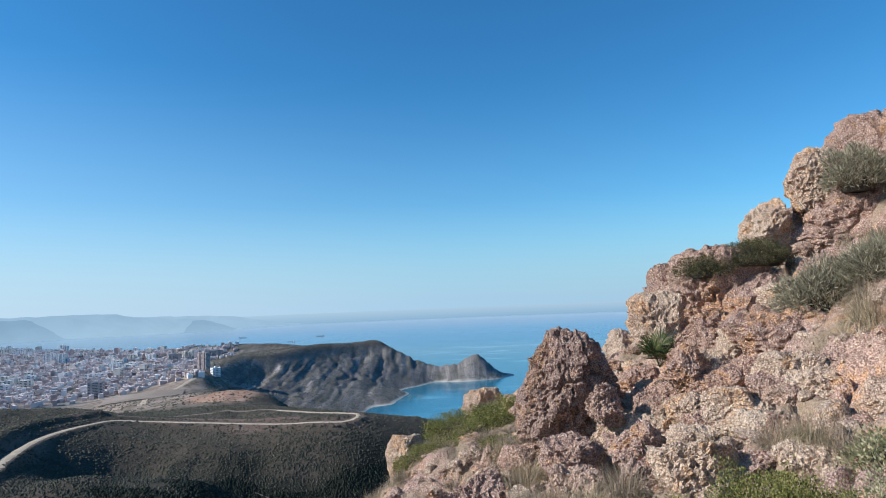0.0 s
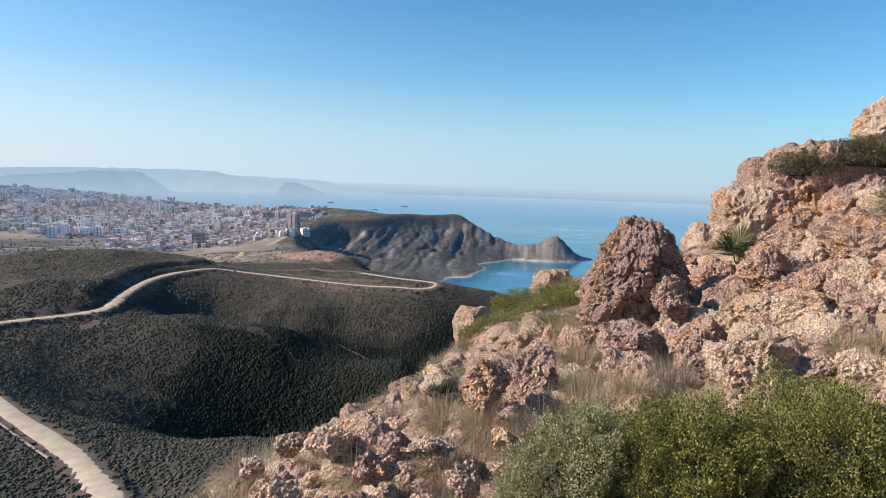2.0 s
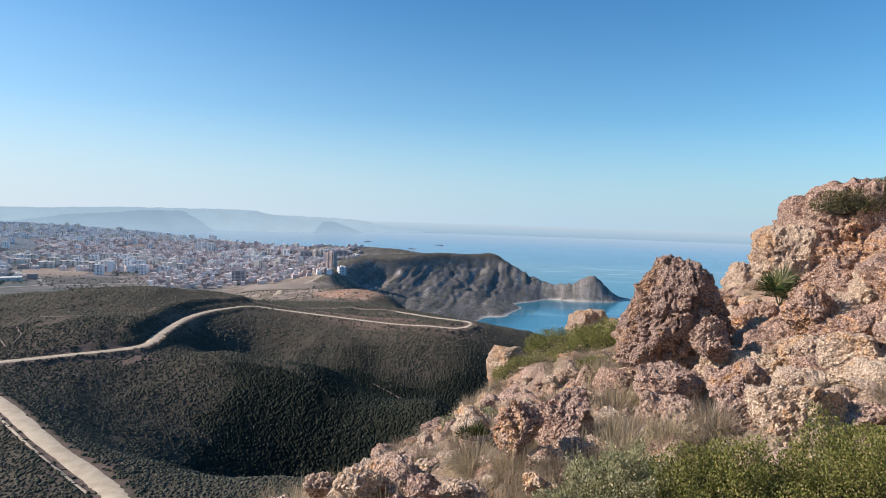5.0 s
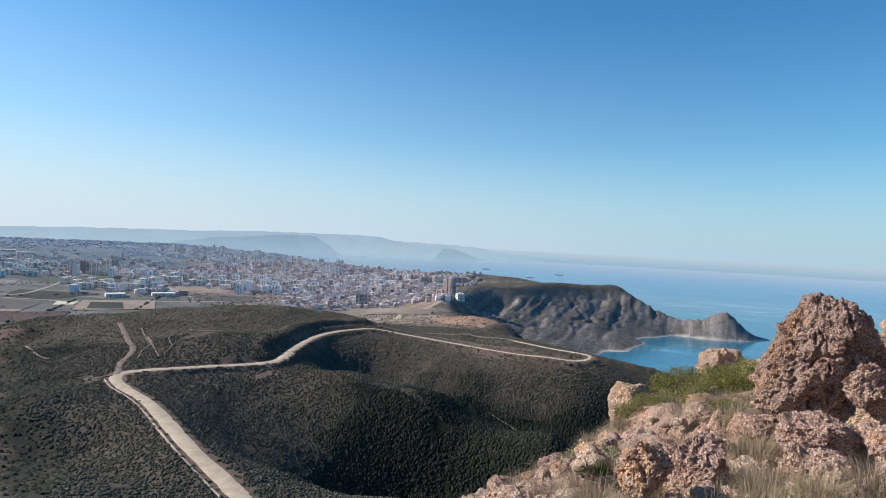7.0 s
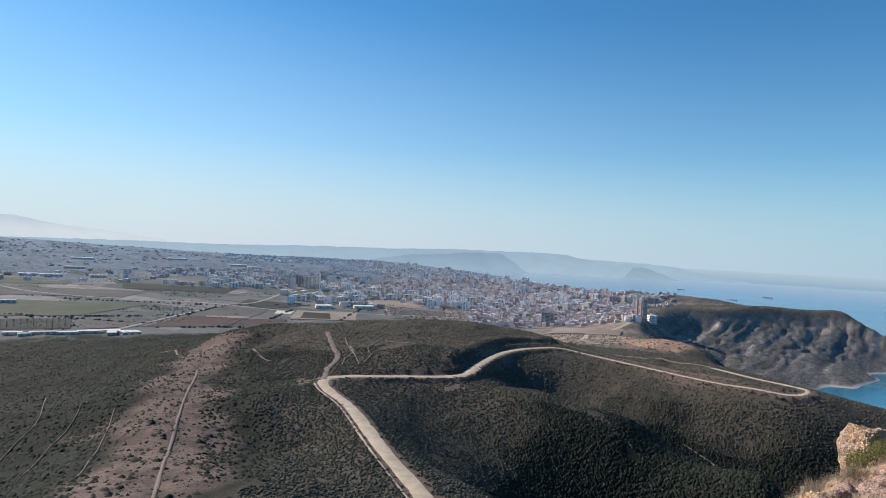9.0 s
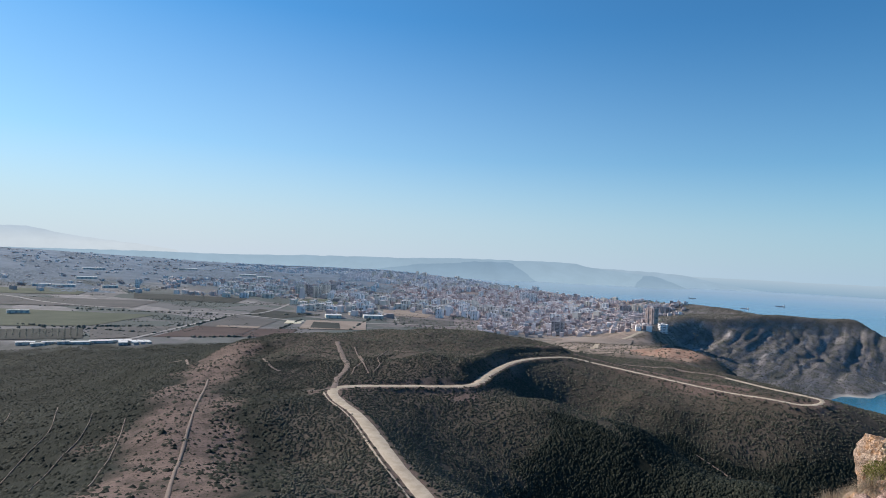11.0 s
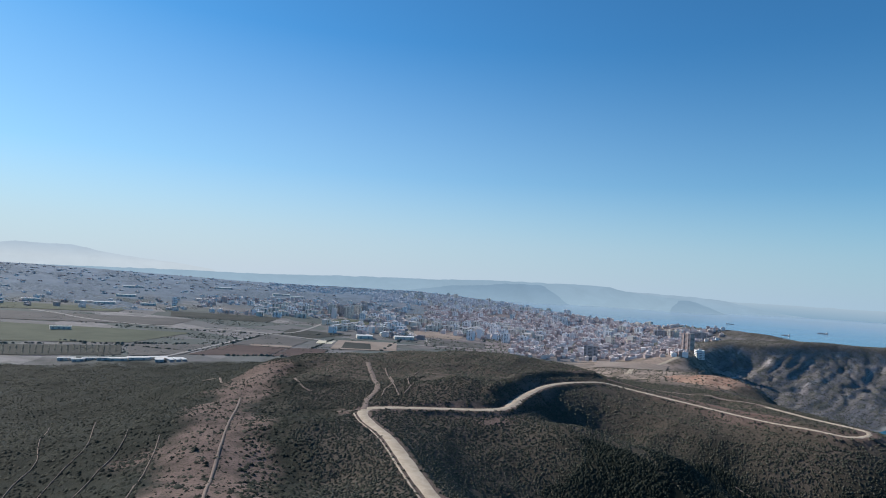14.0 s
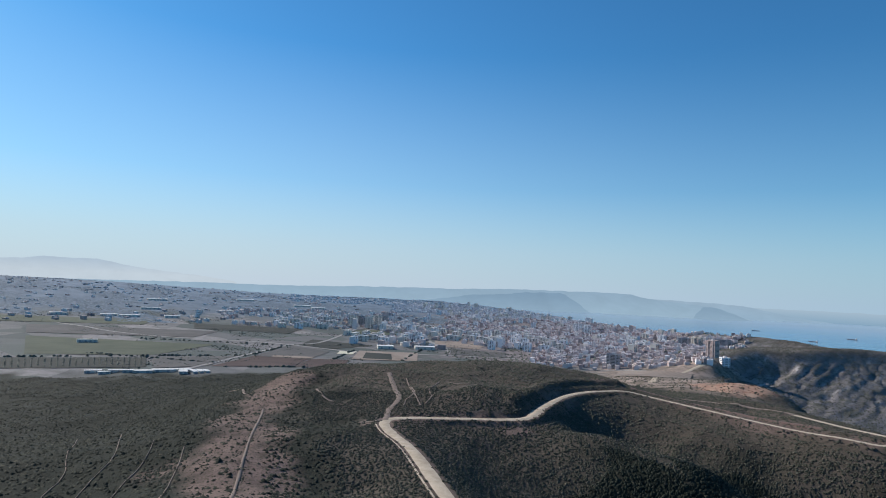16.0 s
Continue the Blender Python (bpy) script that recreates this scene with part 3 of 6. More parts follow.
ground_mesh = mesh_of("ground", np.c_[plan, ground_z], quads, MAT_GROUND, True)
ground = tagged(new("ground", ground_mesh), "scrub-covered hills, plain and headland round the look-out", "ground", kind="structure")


def near_line(q, line, width):
    p = along(line, 8)[:, :2]
    d = np.full(len(q), 1e6)
    for i in range(0, len(q), 20000):
        d[i : i + 20000] = np.sqrt(((q[i : i + 20000][:, None, :] - p[None]) ** 2).sum(2).min(1))
    return 1 - smooth(d, width * 0.6, width * 1.3)


plan_r = np.linalg.norm(plan, axis=1)
plan_b = np.degrees(np.arctan2(plan[:, 0], plan[:, 1]))
jitter = fbm(np.c_[plan / 45, np.zeros(len(plan))], 4, 31)
mid_ground = (plan_r > 60) & (plan_r < 1000)
bare = np.zeros(len(plan))
idx = np.where(mid_ground)[0]
bare[idx] = near_line(plan[idx] + 11 * jitter[idx][:, None], RIDGE_BARE, 21) * np.clip(0.9 + 0.45 * fbm(np.c_[plan[idx] / 6, np.zeros(len(idx))], 3, 35), 0, 1)
gap = road_gap(plan, plan_r)
bare = np.maximum(bare, 0.75 * (1 - smooth(gap + 4 * jitter, 4, 11)))
red_more = np.zeros(len(plan))
for spot_b, spot_r, spot_s in ((-37.2, 366, 9), (-35.6, 378, 8), (-59.3, 455, 16), (-58.6, 480, 14), (-30.5, 500, 8), (-23, 480, 6), (-36.4, 372, 10), (-49.5, 352, 6)):
    d = np.linalg.norm(plan - np.array(at_bearing(spot_b, spot_r)), axis=1)
    red_more = np.maximum(red_more, 1 - smooth(d + 6 * jitter, spot_s * 0.6, spot_s * 1.4))
bare = np.maximum(bare, 0.9 * red_more)
attribute(ground_mesh, "earth", bare)
plain_mask = smooth(plan_r + 60 * jitter, 930, 1010) * (1 - smooth(plan_b, -26, -22) * (1 - smooth(plan_r, 4000, 4300)))
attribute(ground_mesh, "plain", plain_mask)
attribute(ground_mesh, "cliff", smooth(plan_r, 950, 1150) * smooth(plan_b, -22, -19.5) * (1 - 0.6 * smooth(ground_z + 6 * jitter, 90, 104)))
def lush_shade_at(q):
    """Where the scrub is thick and dark: the slope towards the plain, and the steep flank above the ravine, whose shade
    is painted in.
    """
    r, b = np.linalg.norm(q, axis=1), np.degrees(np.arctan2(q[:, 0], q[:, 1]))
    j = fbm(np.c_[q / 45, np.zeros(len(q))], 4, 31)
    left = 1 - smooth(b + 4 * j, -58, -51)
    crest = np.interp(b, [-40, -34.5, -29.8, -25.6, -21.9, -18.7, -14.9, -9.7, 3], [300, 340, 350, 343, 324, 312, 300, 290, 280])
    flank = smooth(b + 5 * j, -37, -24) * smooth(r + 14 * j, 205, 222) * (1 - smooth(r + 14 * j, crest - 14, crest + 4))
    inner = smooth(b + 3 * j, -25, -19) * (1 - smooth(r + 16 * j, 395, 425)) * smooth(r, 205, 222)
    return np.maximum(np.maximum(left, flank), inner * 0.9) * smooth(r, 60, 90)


waste = smooth(plan_b + 2 * jitter, -32, -29.5) * (1 - smooth(plan_b + 1.5 * jitter, -18.5, -16.5)) * smooth(plan_r + 60 * jitter, 660, 760) * (1 - smooth(plan_r, 1240, 1300))
attribute(ground_mesh, "waste", waste)
town = smooth(plan_b + 2 * jitter, -47, -42) * (1 - smooth(plan_b + jitter, -20.5, -19.5)) * smooth(plan_r + 40 * jitter, 1210, 1290)
attribute(ground_mesh, "town", town)
attribute(ground_mesh, "lush_shade", lush_shade_at(plan))
attribute(ground_mesh, "beach", smooth(plan_r, 1150, 1250) * (1 - smooth(plan_r, 1900, 2000)) * smooth(plan_b, -9, -6) * (1 - smooth(ground_z + 0.8 * jitter, 1.2, 3.0)))
attribute(ground_mesh, "near", 1 - smooth(plan_r, 16, 40))
red_d = np.hypot((plan_b + 18.8) * 14.0 / 36, (plan_r - 795) / 60)
attribute(ground_mesh, "red", (1 - smooth(red_d + 0.9 * jitter, 0.7, 1.1)) * 0.85)
# how much painted haze the plain takes on, growing with distance
attribute(ground_mesh, "far_haze", smooth(plan_r + 200 * jitter, 1700, 4600))

# ---- sea ----
def sea_level(r):
    """The far water rises slowly, so that its true horizon lies within the built distance."""
    return 75 * np.maximum((np.asarray(r, float) - 3000) / 1560, 0) ** 1.3


sea_q, sea_f = fan(np.arange(-180, 180, 2.0), np.array([200, 500, 900, 1300, 1700, 2200, 2700, 3000, 3150, 3300, 3500, 3700, 3900, 4100, 4300, 4500, 4700, 4850, 4980.0]))
sea_z = sea_level(np.linalg.norm(sea_q, axis=1))
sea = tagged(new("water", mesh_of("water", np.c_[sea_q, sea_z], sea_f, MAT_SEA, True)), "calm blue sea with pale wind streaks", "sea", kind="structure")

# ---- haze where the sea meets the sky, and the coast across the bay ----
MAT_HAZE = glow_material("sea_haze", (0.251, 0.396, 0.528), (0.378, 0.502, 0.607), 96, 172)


def rim(name, radius, profile, base, material, label, category):
    """A far strip of distance, whose upper edge follows heights named by bearing."""
    bs = np.arange(profile[0][0], profile[-1][0] + 0.01, 0.15)
    top = np.interp(bs, [p[0] for p in profile], [p[1] for p in profile])
    rough = fbm(np.c_[bs * 1.3, bs * 0, bs * 0], 4, 77) * 2.5
    rows = []
    for k, (push, f) in enumerate(((0, 0.0), (60, 0.5), (130, 0.85), (200, 1.0))):
        b = np.radians(bs)
        rr = radius + push
        rows.append(np.c_[rr * np.sin(b), rr * np.cos(b), base + (top + rough * f - base) * f])
    v = np.vstack(rows)
    n = len(bs)
    i = (np.arange(3)[:, None] * n + np.arange(n - 1)[None, :]).ravel()
    return tagged(new(name, mesh_of(name, v, np.stack([i, i + 1, i + n + 1, i + n], 1), material, True)), label, category, kind="structure")


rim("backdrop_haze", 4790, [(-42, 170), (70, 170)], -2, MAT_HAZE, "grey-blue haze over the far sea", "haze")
# the mountains glow as well, with haze graded into their emission
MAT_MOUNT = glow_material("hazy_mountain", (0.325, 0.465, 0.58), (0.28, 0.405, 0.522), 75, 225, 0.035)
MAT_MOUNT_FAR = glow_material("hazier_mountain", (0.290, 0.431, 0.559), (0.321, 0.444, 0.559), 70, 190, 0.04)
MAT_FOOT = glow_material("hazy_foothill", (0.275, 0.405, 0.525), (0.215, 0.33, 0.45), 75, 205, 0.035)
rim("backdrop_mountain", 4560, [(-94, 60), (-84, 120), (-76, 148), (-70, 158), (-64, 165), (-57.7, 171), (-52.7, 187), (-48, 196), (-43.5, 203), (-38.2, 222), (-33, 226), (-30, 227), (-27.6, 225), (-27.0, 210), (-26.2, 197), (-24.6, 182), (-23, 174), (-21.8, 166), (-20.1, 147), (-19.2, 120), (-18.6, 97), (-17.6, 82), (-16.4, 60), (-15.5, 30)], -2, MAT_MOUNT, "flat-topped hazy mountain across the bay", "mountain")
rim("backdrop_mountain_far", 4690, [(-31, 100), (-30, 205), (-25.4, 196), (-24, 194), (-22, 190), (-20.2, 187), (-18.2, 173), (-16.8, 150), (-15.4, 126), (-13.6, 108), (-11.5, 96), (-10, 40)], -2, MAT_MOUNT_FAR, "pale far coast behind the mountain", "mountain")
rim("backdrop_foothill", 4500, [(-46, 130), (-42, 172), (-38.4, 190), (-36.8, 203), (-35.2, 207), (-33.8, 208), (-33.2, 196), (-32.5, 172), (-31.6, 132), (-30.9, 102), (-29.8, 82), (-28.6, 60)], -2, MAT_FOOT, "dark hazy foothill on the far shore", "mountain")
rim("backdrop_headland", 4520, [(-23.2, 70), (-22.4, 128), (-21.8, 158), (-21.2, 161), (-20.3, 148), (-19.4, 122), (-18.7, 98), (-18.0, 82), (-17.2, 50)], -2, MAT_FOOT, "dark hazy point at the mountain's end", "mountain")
MAT_RANGE = glow_material("hazy_range", (0.546, 0.634, 0.704), (0.440, 0.546, 0.647), 205, 285, 0.03)
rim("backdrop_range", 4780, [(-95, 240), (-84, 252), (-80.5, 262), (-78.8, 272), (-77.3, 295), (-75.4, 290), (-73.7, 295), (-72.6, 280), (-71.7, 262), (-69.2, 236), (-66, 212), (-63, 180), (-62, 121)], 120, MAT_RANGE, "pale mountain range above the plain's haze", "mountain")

# ---- dirt tracks ----


def ribbon(name, line, width, material, label, lift=0.25, edge=0.4, narrow=1.0):
    d = np.gradient(line[:, :2], axis=0)
    d /= np.linalg.norm(d, axis=1)[:, None]
    side = np.c_[d[:, 1], -d[:, 0]]
    wob = (1 + 0.12 * fbm(np.c_[line[:, :2] / 9, np.zeros(len(line))], 3, 41)) * np.asarray(narrow)
    offs = np.array([-0.5, -0.3, 0, 0.3, 0.5]) * width
    q = np.concatenate([line[:, :2] + side * (o * wob)[:, None] for o in offs])
    z = land(q) + lift
    z[: len(line)] -= edge
    z[-len(line) :] -= edge
    n = len(line)
    i = (np.arange(4)[:, None] * n + np.arange(n - 1)[None, :]).ravel()
    me = mesh_of(name, np.c_[q, z], np.stack([i, i + 1, i + n + 1, i + n], 1), material, True)
    return tagged(new(name, me), label, "track", kind="structure")


ribbon("road_1", ROADS[0], 6.6, MAT_ROAD, "pale unpaved road winding through scrub hills")
road_b = np.degrees(np.arctan2(ROADS[1][:, 0], ROADS[1][:, 1]))
ribbon("road_2", ROADS[1], 6.0, MAT_ROAD, "pale unpaved road along a hillside to a hairpin bend", narrow=1 - 0.34 * smooth(road_b, -34, -28))
turnout = ROADS[1][(road_b > -38.4) & (road_b < -35.0)]
ribbon("road_verge", turnout, 8.6, MAT_ROAD, "wide pale earth apron at a bend of the road", 0.12)
bank_line = spline([(b - 1.25 * 230 / r, r, z) for b, r, z in ROAD_NEAR[1:6]], 4)
ribbon("verge_track", bank_line, 0.9, MAT_ROAD, "narrow pale earth line beside the road", 0.35, 0.05)
MAT_CUT = plain_material("red_earth_cut", (0.16, 0.105, 0.085), 0.95, 0.3, 0.25)
ribbon("earth_cut", spline([(-27.5, 505, 0), (-24.5, 500, 0), (-21, 482, 0), (-16.8, 463, 0), (-13, 452, 0)], 5), 5, MAT_CUT, "reddish-brown earth cut above the road", 0.3)

# ---- rocks of the look-out ----
BALLS = {}


def ball(level):
    if level not in BALLS:
        bm = bmesh.new()
        bmesh.ops.create_icosphere(bm, subdivisions=level, radius=1)
        BALLS[level] = (np.array([v.co[:] for v in bm.verts]), np.array([[v.index for v in f.verts] for f in bm.faces]))
        bm.free()
    return BALLS[level]


def rock(name, centre, half, seed, square, yaw, level, material, label, taper=0.0):
    """A cracked and pebbly block of conglomerate."""
    u, faces = ball(level)
    c, half = np.array(centre), np.array(half)
    p = u / (np.abs(u) ** square).sum(1)[:, None] ** (1 / square) * half
    p[:, :2] *= (1 - taper * (p[:, 2:] / half[2] + 0.4))
    n = u / half
    n /= np.linalg.norm(n, axis=1)[:, None]
    a = radians(yaw)
    turn = np.array([[math.cos(a), -math.sin(a), 0], [math.sin(a), math.cos(a), 0], [0, 0, 1]])
    p, n = p @ turn.T, n @ turn.T
    w = p + c + seed * 3.7
    s = half.min()
    rnd = random.Random(seed)
    p = p * (1 + 0.16 * fbm(w / (s * 1.3), 2, seed)[:, None])
    for _ in range(13):
        k = np.array([rnd.gauss(0, 1), rnd.gauss(0, 1), rnd.gauss(0, 0.8)])
        k /= np.linalg.norm(k)
        over = p @ k
        over = over - rnd.uniform(0.66 if seed < 14 else 0.56, 0.9) * over.max()
        p = p - np.outer(np.where(over > 0, over * 0.88, 0), k)
    w = p + c + seed * 3.7
    push = s * (0.07 * fbm(w / (s * 0.5), 3, seed) + 0.05 * fbm(w / (s * 0.25), 3, seed + 5, ridged=True))
    d1, d2, own = cells(w / (s * 0.8) + 0.3 * fbm(w / (s * 0.3), 2, seed + 2)[:, None], seed)
    push += s * (0.08 * (own - 0.5) - 0.10 * (1 - smooth(d2 - d1, 0.0, 0.08)))
    d1, d2, own = cells(w * np.array([3.0, 3.0, 4.6]) + 0.35 * fbm(w * 5, 2, seed + 6)[:, None], seed + 9)
    push += 0.04 * (own - 0.5) - 0.02 * (1 - smooth(d2 - d1, 0, 0.14))
    d1, _, size = cells(w * 15.0, seed + 3)
    push += (0.005 + 0.026 * size) * (1 - smooth(d1, 0.1, 0.6))
    d1, _, _ = cells(w * 32.0, seed + 4)
    push += 0.013 * (1 - smooth(d1, 0.1, 0.55))
    q = p + n * push[:, None]
    me = mesh_of(name, q, faces, material, False)
    ob = new(name, me)
    ob.location = centre
    return tagged(ob, label, "rock", group="rocks of the look-out")


rock("boulder", (2.06, 10.50, 203.50), (0.93, 0.84, 0.96), 1, 2.9, -11, 6, MAT_ROCK_DARK, "big rounded reddish conglomerate boulder with orange lichen", 0.30)
rock("rock_outcrop", (4.08, 12.05, 204.40), (0.46, 0.55, 0.62), 2, 4.0, -8, 5, MAT_ROCK_PALE, "pale pebbly conglomerate outcrop above the slope")
rock("rock_outcrop", (5.14, 12.16, 204.66), (1.00, 0.90, 1.02), 3, 3.5, -30, 6, MAT_ROCK, "tall reddish conglomerate outcrop with deep cracks")
rock("rock_outcrop", (5.74, 11.38, 204.63), (0.65, 0.58, 0.83), 4, 2.6, -7, 5, MAT_ROCK, "tall reddish conglomerate outcrop with deep cracks")
rock("rock_outcrop", (6.07, 10.57, 204.36), (0.57, 0.51, 0.65), 5, 2.4, -30, 5, MAT_ROCK, "tall reddish conglomerate outcrop with deep cracks")
rock("rock", (6.55, 12.36, 206.20), (0.58, 0.56, 0.60), 6, 2.3, -27, 5, MAT_ROCK_PALE, "pale weathered conglomerate rock on the dry slope")
rock("rock", (7.37, 12.06, 207.10), (0.52, 0.47, 0.61), 7, 3.5, -16, 5, MAT_ROCK_PALE, "pale weathered conglomerate rock on the dry slope")
rock("rock_outcrop", (9.25, 12.18, 207.25), (1.30, 1.15, 1.45), 8, 2.6, -36, 6, MAT_ROCK, "tall reddish conglomerate outcrop with deep cracks")
rock("rock_outcrop", (8.09, 12.09, 206.14), (1.64, 1.15, 0.95), 9, 2.4, -44, 6, MAT_ROCK, "tall reddish conglomerate outcrop with deep cracks")
rock("rock_outcrop", (8.05, 11.05, 204.66), (1.32, 0.79, 1.20), 10, 2.4, -36, 5, MAT_ROCK, "tall reddish conglomerate outcrop with deep cracks")
rock("rock", (4.22, 15.15, 203.80), (0.44, 0.41, 0.40), 11, 2.3, -15, 4, MAT_ROCK_PALE, "pale weathered conglomerate rock on the dry slope")
rock("rock", (0.99, 16.25, 202.19), (0.66, 0.53, 0.59), 12, 2.1, -3, 5, MAT_ROCK_PALE, "pale weathered conglomerate rock on the dry slope")
rock("rock", (-0.82, 13.95, 201.02), (0.57, 0.45, 1.12), 43, 3.4, 14, 5, MAT_ROCK_PALE, "pale weathered conglomerate rock on the dry slope")
rock("rock", (3.66, 9.45, 203.86), (0.37, 0.34, 0.41), 14, 2.3, -21, 5, MAT_ROCK, "weathered reddish conglomerate rock on the dry slope")
rock("rock", (4.01, 9.20, 203.61), (0.47, 0.38, 0.29), 15, 2.3, -24, 5, MAT_ROCK, "weathered reddish conglomerate rock on the dry slope")
rock("ledge_stone", (3.50, 7.89, 203.63), (0.33, 0.23, 0.20), 16, 3.0, -16, 4, MAT_ROCK_PALE, "flat pale stone jutting from the slope")
rock("ledge_stone", (2.83, 7.43, 203.32), (0.29, 0.20, 0.13), 17, 3.0, -29, 4, MAT_ROCK_PALE, "flat pale stone jutting from the slope")
rock("rock", (2.38, 6.24, 203.23), (0.44, 0.35, 0.38), 18, 3.0, -9, 5, MAT_ROCK_PALE, "pale weathered conglomerate rock on the dry slope")
rock("rock", (4.56, 7.81, 203.64), (0.53, 0.42, 0.42), 19, 2.4, -30, 5, MAT_ROCK_PALE, "pale weathered conglomerate rock on the dry slope")
rock("rock", (5.35, 7.97, 203.98), (0.53, 0.43, 0.33), 20, 2.4, -34, 5, MAT_ROCK, "weathered reddish conglomerate rock on the dry slope")
rock("rock", (5.89, 8.04, 204.44), (0.38, 0.30, 0.33), 21, 2.4, -36, 4, MAT_ROCK_PALE, "pale weathered conglomerate rock on the dry slope")
rock("rock", (1.71, 8.75, 202.86), (0.45, 0.40, 0.37), 22, 3.0, -11, 5, MAT_ROCK, "weathered reddish conglomerate rock on the dry slope")
rock("rock", (2.34, 9.49, 203.40), (0.29, 0.28, 0.32), 23, 3.2, -14, 5, MAT_ROCK, "weathered reddish conglomerate rock on the dry slope")
rock("rock", (1.36, 7.13, 202.70), (0.42, 0.32, 0.44), 24, 3.2, -11, 5, MAT_ROCK, "weathered reddish conglomerate rock on the dry slope")
rock("rock", (2.36, 7.93, 203.08), (0.36, 0.30, 0.36), 25, 3.2, -17, 5, MAT_ROCK, "weathered reddish conglomerate rock on the dry slope")
rock("rock", (-0.12, 5.43, 203.21), (0.22, 0.21, 0.26), 26, 2.8, 16, 5, MAT_ROCK, "small square reddish rock with a dark shaded side")
rock("rock", (0.26, 6.46, 202.98), (0.31, 0.29, 0.29), 27, 3.2, -2, 5, MAT_ROCK, "weathered reddish conglomerate rock on the dry slope")
rock("rock", (-0.79, 8.16, 202.26), (0.23, 0.21, 0.15), 28, 2.2, 6, 4, MAT_ROCK_PALE, "pale weathered conglomerate rock on the dry slope")
rock("rock", (-1.46, 5.05, 202.71), (0.21, 0.17, 0.10), 29, 2.4, 16, 5, MAT_ROCK_PALE, "pale weathered conglomerate rock on the dry slope")
rock("rock", (-0.86, 4.26, 202.90), (0.18, 0.15, 0.10), 30, 2.4, 11, 5, MAT_ROCK, "weathered reddish conglomerate rock on the dry slope")
rock("rock", (-0.49, 4.67, 202.91), (0.21, 0.15, 0.07), 31, 2.4, 6, 5, MAT_ROCK_PALE, "pale weathered conglomerate rock on the dry slope")
rock("rock", (-0.15, 3.96, 203.03), (0.15, 0.12, 0.10), 32, 2.6, 22, 5, MAT_ROCK_PALE, "pale weathered conglomerate rock on the dry slope")
rock("rock", (-0.73, 3.44, 203.01), (0.20, 0.16, 0.10), 33, 2.4, 12, 5, MAT_ROCK, "weathered reddish conglomerate rock on the dry slope")
rock("rock", (0.06, 4.70, 203.01), (0.13, 0.09, 0.08), 34, 2.4, -1, 4, MAT_ROCK_PALE, "pale weathered conglomerate rock on the dry slope")
rock("rock", (-1.87, 4.38, 202.72), (0.15, 0.13, 0.07), 35, 2.4, 23, 4, MAT_ROCK_PALE, "pale weathered conglomerate rock on the dry slope")
rock("rock", (-1.38, 3.83, 202.86), (0.17, 0.14, 0.08), 36, 2.4, 20, 5, MAT_ROCK_PALE, "pale weathered conglomerate rock on the dry slope")
rock("rock", (-0.35, 3.38, 203.08), (0.12, 0.09, 0.07), 37, 2.4, 6, 4, MAT_ROCK_PALE, "pale weathered conglomerate rock on the dry slope")
rock("rock", (-0.77, 7.23, 202.69), (0.23, 0.19, 0.10), 38, 2.2, 6, 4, MAT_ROCK_PALE, "pale weathered conglomerate rock on the dry slope")
rock("rock", (-1.59, 5.53, 202.54), (0.17, 0.14, 0.10), 39, 2.3, 16, 4, MAT_ROCK_PALE, "pale weathered conglomerate rock on the dry slope")
rock("rock", (-1.86, 5.21, 202.56), (0.16, 0.13, 0.11), 40, 2.3, 20, 4, MAT_ROCK_PALE, "pale weathered conglomerate rock on the dry slope")

rock("rock_outcrop", (5.06, 11.11, 204.07), (0.70, 0.59, 0.75), 51, 3.2, -20, 6, MAT_ROCK, "tall reddish conglomerate outcrop with deep cracks")
rock("rock_outcrop", (5.78, 10.50, 204.00), (0.94, 0.80, 0.73), 52, 2.8, -35, 6, MAT_ROCK, "broad reddish conglomerate outcrop in the slope")
rock("rock_outcrop", (4.92, 8.49, 203.52), (0.52, 0.45, 0.52), 53, 2.6, -10, 5, MAT_ROCK, "reddish conglomerate outcrop with a worn top")
rock("rock_outcrop", (6.68, 10.86, 204.84), (0.78, 0.67, 0.73), 54, 2.6, -25, 5, MAT_ROCK, "reddish conglomerate outcrop below the summit rocks")
rock("ledge_stone", (3.43, 8.95, 203.39), (0.35, 0.29, 0.20), 55, 3.0, -12, 5, MAT_ROCK_PALE, "flat pale stone jutting from the slope")
rock("ledge_stone", (3.95, 7.94, 203.38), (0.32, 0.27, 0.22), 56, 3.0, 8, 5, MAT_ROCK_PALE, "flat pale stone jutting from the slope")

